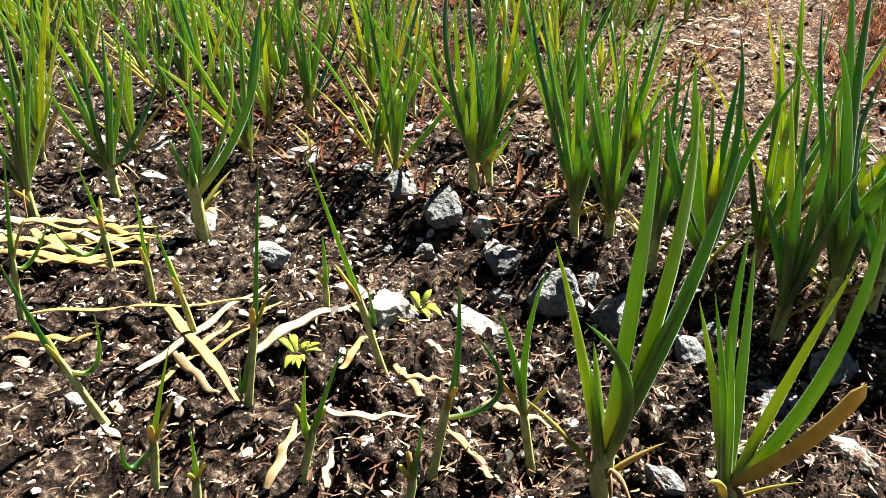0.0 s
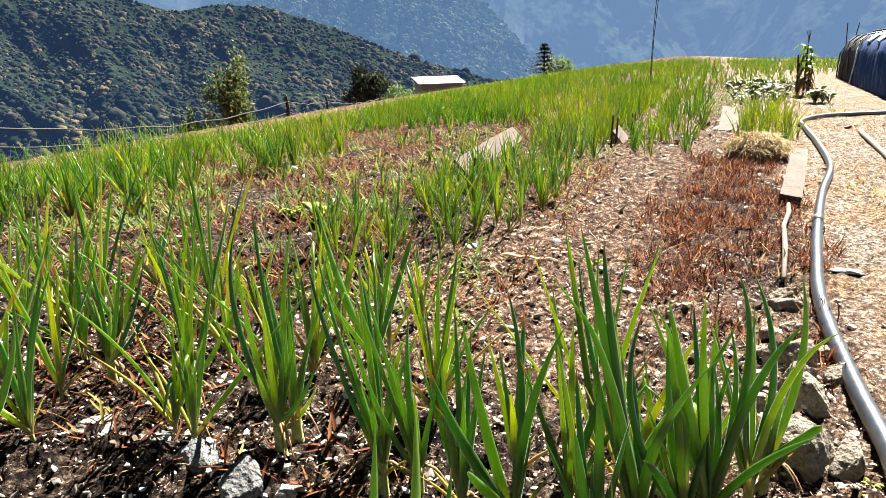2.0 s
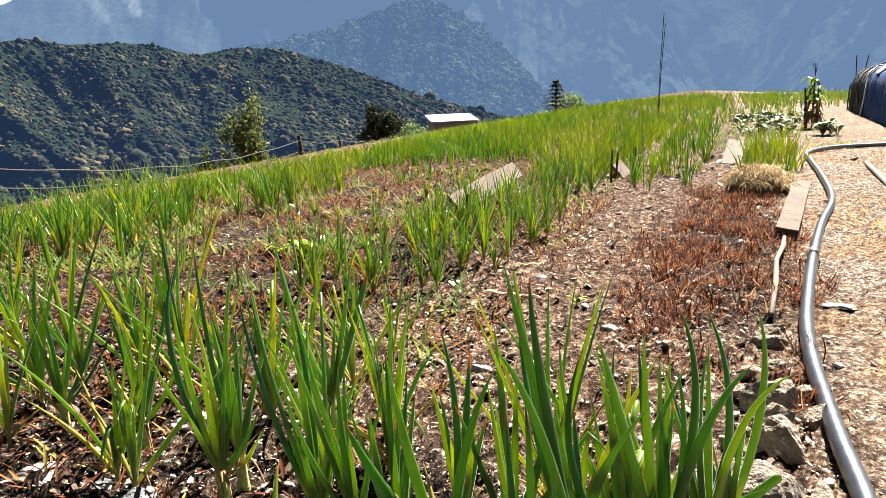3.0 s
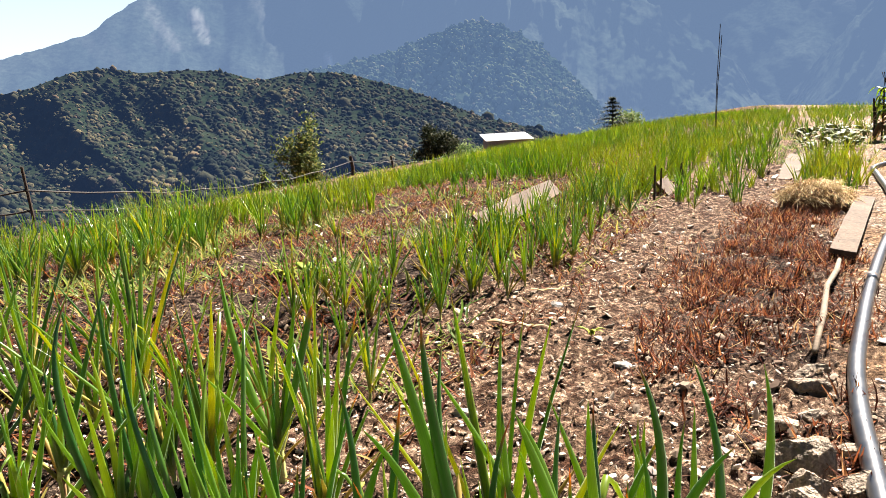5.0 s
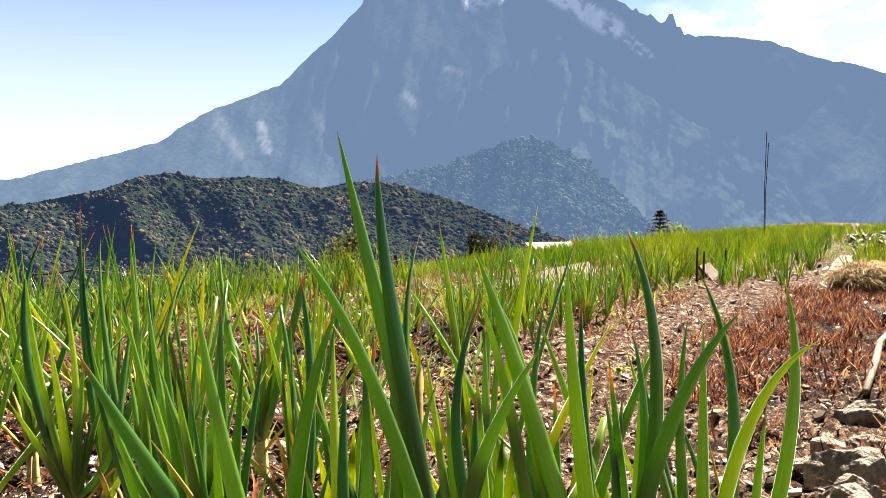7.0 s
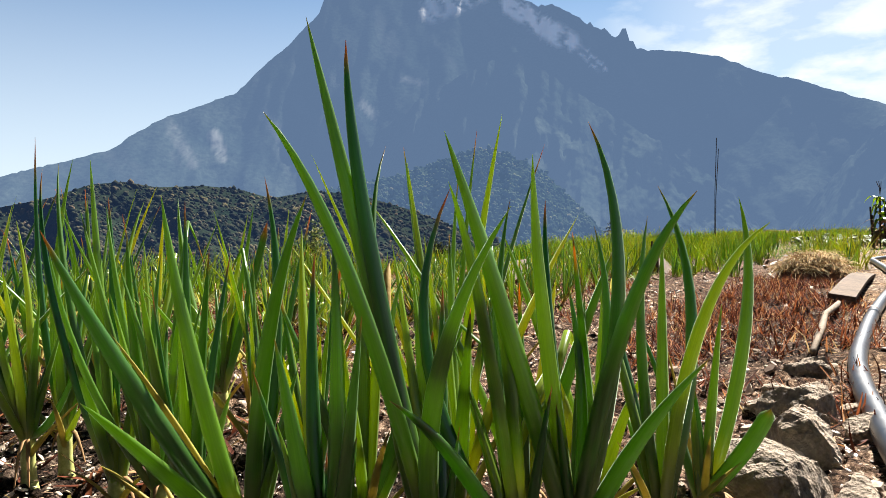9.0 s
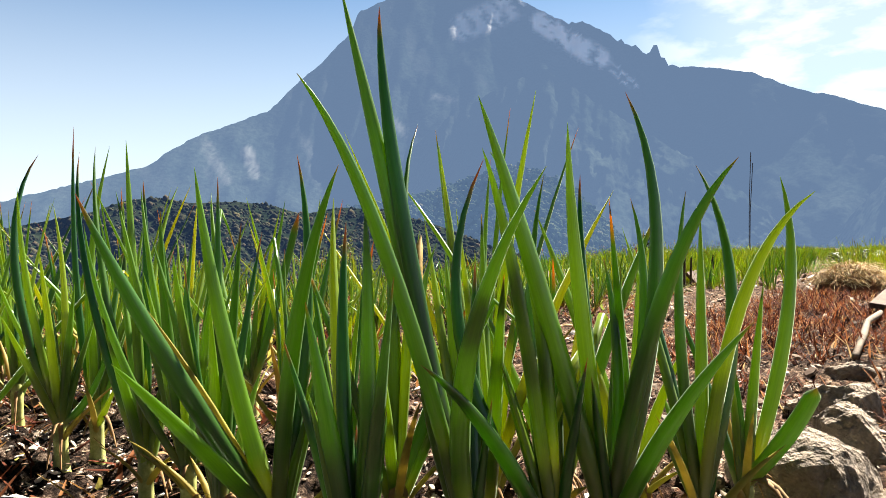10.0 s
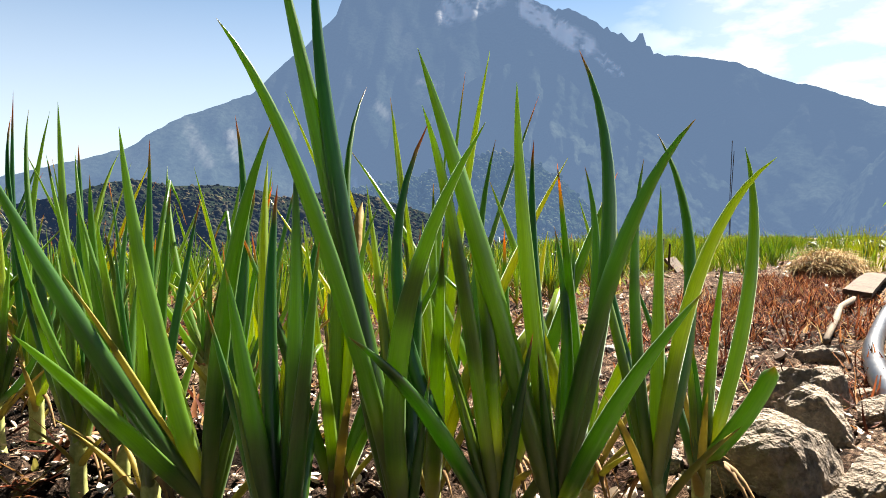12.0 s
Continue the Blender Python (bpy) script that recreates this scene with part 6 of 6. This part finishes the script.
def build_weeds():
    rng = np.random.default_rng(47)
    n = 80000
    u, v = rng.uniform(1.55, 5.0, n), rng.uniform(-0.45, 0.56, n)
    dens = step(fbm(u * 3.4, v * 3.4, 3, 81), 0.36, 0.52) * step(u + 1.0 * v, 1.9, 2.5) * (1 - step(u, 3.5, 3.9)) * (0.10 + 0.90 * step(v, -0.2, -0.02))
    core = step(v, -0.08, 0.06) * (1 - step(v, 0.38, 0.5)) * step(u, 2.2, 2.6) * (1 - step(u, 4.7, 5.0))
    dens = np.maximum(dens, 0.9 * core * (0.45 + 0.55 * step(fbm(u * 5, v * 5, 2, 82), 0.35, 0.5)))
    dens = dens * (1 - step(v - 0.12 * step(u, 2.3, 2.8), 0.36, 0.44))
    tuft = step(fbm(u * 13, v * 13, 2, 84), 0.38, 0.58)
    keep = rng.uniform(0, 1, n) < dens * (0.25 + 0.75 * tuft)
    x, y = xy_of(u[keep], v[keep])
    k = len(x)
    strips("dry_weeds", rng, x, y, 0.0, rng.uniform(0.012, 0.045, k) * (0.7 + 0.8 * tuft[keep]), rng.uniform(0.0016, 0.0055, k), rng.uniform(0.05, 0.95, k), M_RUST, "patch of withered rust-brown weeds on bare soil", "weeds")
    n = 27000
    u, v = rng.uniform(1.7, 7.0, n), rng.uniform(-4.5, -1.1, n)
    m = 8000
    u, v = np.concatenate([u, rng.uniform(1.0, 6, m)]), np.concatenate([v, rng.uniform(-1.5, -0.4, m)])
    keep = rng.uniform(0, 1, len(u)) < step(fbm(u * 3, v * 3, 3, 83), 0.40, 0.56)
    x, y = xy_of(u[keep], v[keep])
    k = len(x)
    strips("bed_weeds", rng, x, y, 0.0, rng.uniform(0.02, 0.075, k), rng.uniform(0.003, 0.010, k), rng.uniform(0.05, 0.8, k), tinted("bed_weed_blades", [(0.0, (0.035, 0.009, 0.005)), (0.4, (0.115, 0.030, 0.012)), (0.65, (0.18, 0.065, 0.024)), (0.85, (0.21, 0.12, 0.04)), (1.0, (0.24, 0.23, 0.05))], 0.8, 0.3), "withered reddish weeds between the onion beds", "weeds")
    n = 14000
    u, v = rng.uniform(0.6, 12, n), rng.uniform(0.7, 4.0, n)
    keep = rng.uniform(0, 1, n) < step(fbm(u * 1.2, v * 1.2, 3, 85), 0.5, 0.62)
    x, y = xy_of(u[keep], v[keep])
    k = len(x)
    strips("path_grass", rng, x, y, 0.0, rng.uniform(0.02, 0.09, k), rng.uniform(0.003, 0.009, k), rng.uniform(0.1, 0.8, k),
           tinted("dry_path_grass", [(0.0, (0.20, 0.11, 0.04)), (0.5, (0.38, 0.25, 0.09)), (1.0, (0.52, 0.42, 0.20))], 0.8, 0.3), "dry yellow grass tufts on the dusty path", "grass")
    n = 13000
    u, v = 1.8 + 12.2 * rng.uniform(0, 1, n) ** 1.6, -0.5 - 7.9 * rng.uniform(0, 1, n) ** 1.3
    u = np.concatenate([u, rng.uniform(7.4, 11.5, 2500), rng.uniform(2.2, 6.0, 7000)])
    v = np.concatenate([v, rng.uniform(0.0, 1.3, 2500), rng.uniform(-3.4, -1.1, 7000)])
    n = len(u)
    keep = rng.uniform(0, 1, n) < np.maximum(step(fbm(u * 1.5, v * 1.5, 3, 87), 0.5, 0.62), 0.8 * step(fbm(u * 5, v * 5, 2, 88), 0.55, 0.68))
    x, y = xy_of(u[keep], v[keep])
    k = len(x)
    strips("green_weeds", rng, x, y, 0.0, rng.uniform(0.03, 0.12, k), rng.uniform(0.005, 0.012, k), rng.uniform(0.25, 0.9, k),
           tinted("weed_leaves", [(0.0, (0.06, 0.11, 0.02)), (0.6, (0.13, 0.17, 0.03)), (0.9, (0.24, 0.22, 0.05)), (1.0, (0.40, 0.32, 0.07))], 0.6, 0.45), "low yellow-green weeds between the onions", "weeds")


def small_weed(x, y, size, seed, mat=None, label="small bright yellow-green leafy weed", group="weeds between the beds"):
    rnd = random.Random(seed)
    root = new("weed")
    root.location = (x, y, float(lay(x, y)))
    for k in range(9):
        a, l = rnd.uniform(0, 6.28), size * rnd.uniform(0.5, 1.0)
        o = np.array([math.cos(a), math.sin(a), 0])
        pts = bend((0, 0, 0), o * l * 0.4 + np.array([0, 0, l * 0.9]), o * l + np.array([0, 0, l * rnd.uniform(0.4, 0.8)]), 6)
        V, F, t = ribbon(pts, (-o[1], o[0], 0), np.array([0.05, 0.1, 0.25, 0.36, 0.26, 0.03]) * l, 0.15, 6)
        part("leaf", quick_mesh("leaf", V, F), mat or M_WEED, root)
    tagged(root, label, "weed", group)


M_PALE_WEED = tinted("pale_weed_leaf", [(0.0, (0.09, 0.12, 0.03)), (0.6, (0.17, 0.20, 0.075)), (1.0, (0.27, 0.26, 0.13))], 0.5, 0.35, island=False)
M_WEED = tinted("bright_weed", [(0.0, (0.20, 0.27, 0.03)), (1.0, (0.42, 0.42, 0.06))], 0.55, 0.45, island=False)
for k, (x, y, size) in enumerate(((0.16, 3.06, 0.12), (0.05, 3.15, 0.10), (-0.04, 0.87, 0.045), (-0.20, 0.745, 0.04), (1.02, 2.15, 0.05), (-0.62, 0.48, 0.05), (0.90, 0.83, 0.022), (0.86, 0.79, 0.018), (0.95, 0.89, 0.02), (0.93, 0.80, 0.02), (0.99, 0.93, 0.018))):
    small_weed(x, y, size, 500 + k)
rnd3 = random.Random(77)
for k in range(46):
    x, y = xy_of(rnd3.uniform(9.0, 12.2), rnd3.uniform(0.25, 1.35))
    if math.hypot(x - 6.40, y - 8.36) > 0.2:
        small_weed(float(x), float(y), rnd3.uniform(0.14, 0.24), 600 + k, M_PALE_WEED, "low pale green leafy plant at the path corner", "leafy plants by the maize")
scatter_chips("gravel", 41, 60000, 0.35, 7.0, -5.30, 0.7, 0.026, (0.25, 0.6), M_GRAVEL, "loose grey and brown stone chips on the soil", "gravel", chip_places)
scatter_chips("shale_chips", 44, 18000, 0.45, 3.0, -4.75, 0.5, 0.030, (0.18, 0.42), M_SHALE, "pale broken shale chips strewn over the bed", "stone chips", shale_places, 0.10, 0.30)
scatter_chips("soil_crumbs", 42, 36000, 0.40, 3.6, -5.45, 0.5, 0.013, (0.6, 1.0), M_CRUMB, "dark brown crumbs and clods of soil", "soil", crumb_places, 0.25, 0.25, True)
build_litter()
build_weeds()


def settle(ob):
    """Puts a thing's origin at the middle of its base."""
    pieces = [ob] if ob.type == "MESH" else list(ob.children)
    pts = np.vstack([np.array([(c.matrix_basis if c is not ob else Matrix()) @ v.co for v in c.data.vertices]) for c in pieces])
    base = Vector(((pts[:, 0].min() + pts[:, 0].max()) / 2, (pts[:, 1].min() + pts[:, 1].max()) / 2, pts[:, 2].min()))
    if ob.type == "MESH":
        ob.data.transform(Matrix.Translation(-base))
    else:
        for c in pieces:
            c.location -= base
    ob.location = base


for ob in list(scene.objects):
    if ob.parent is None and ob.type in ("MESH", "EMPTY") and ob.matrix_basis == Matrix() and ob.get("kind", "") not in ("structure", "stuff"):
        settle(ob)
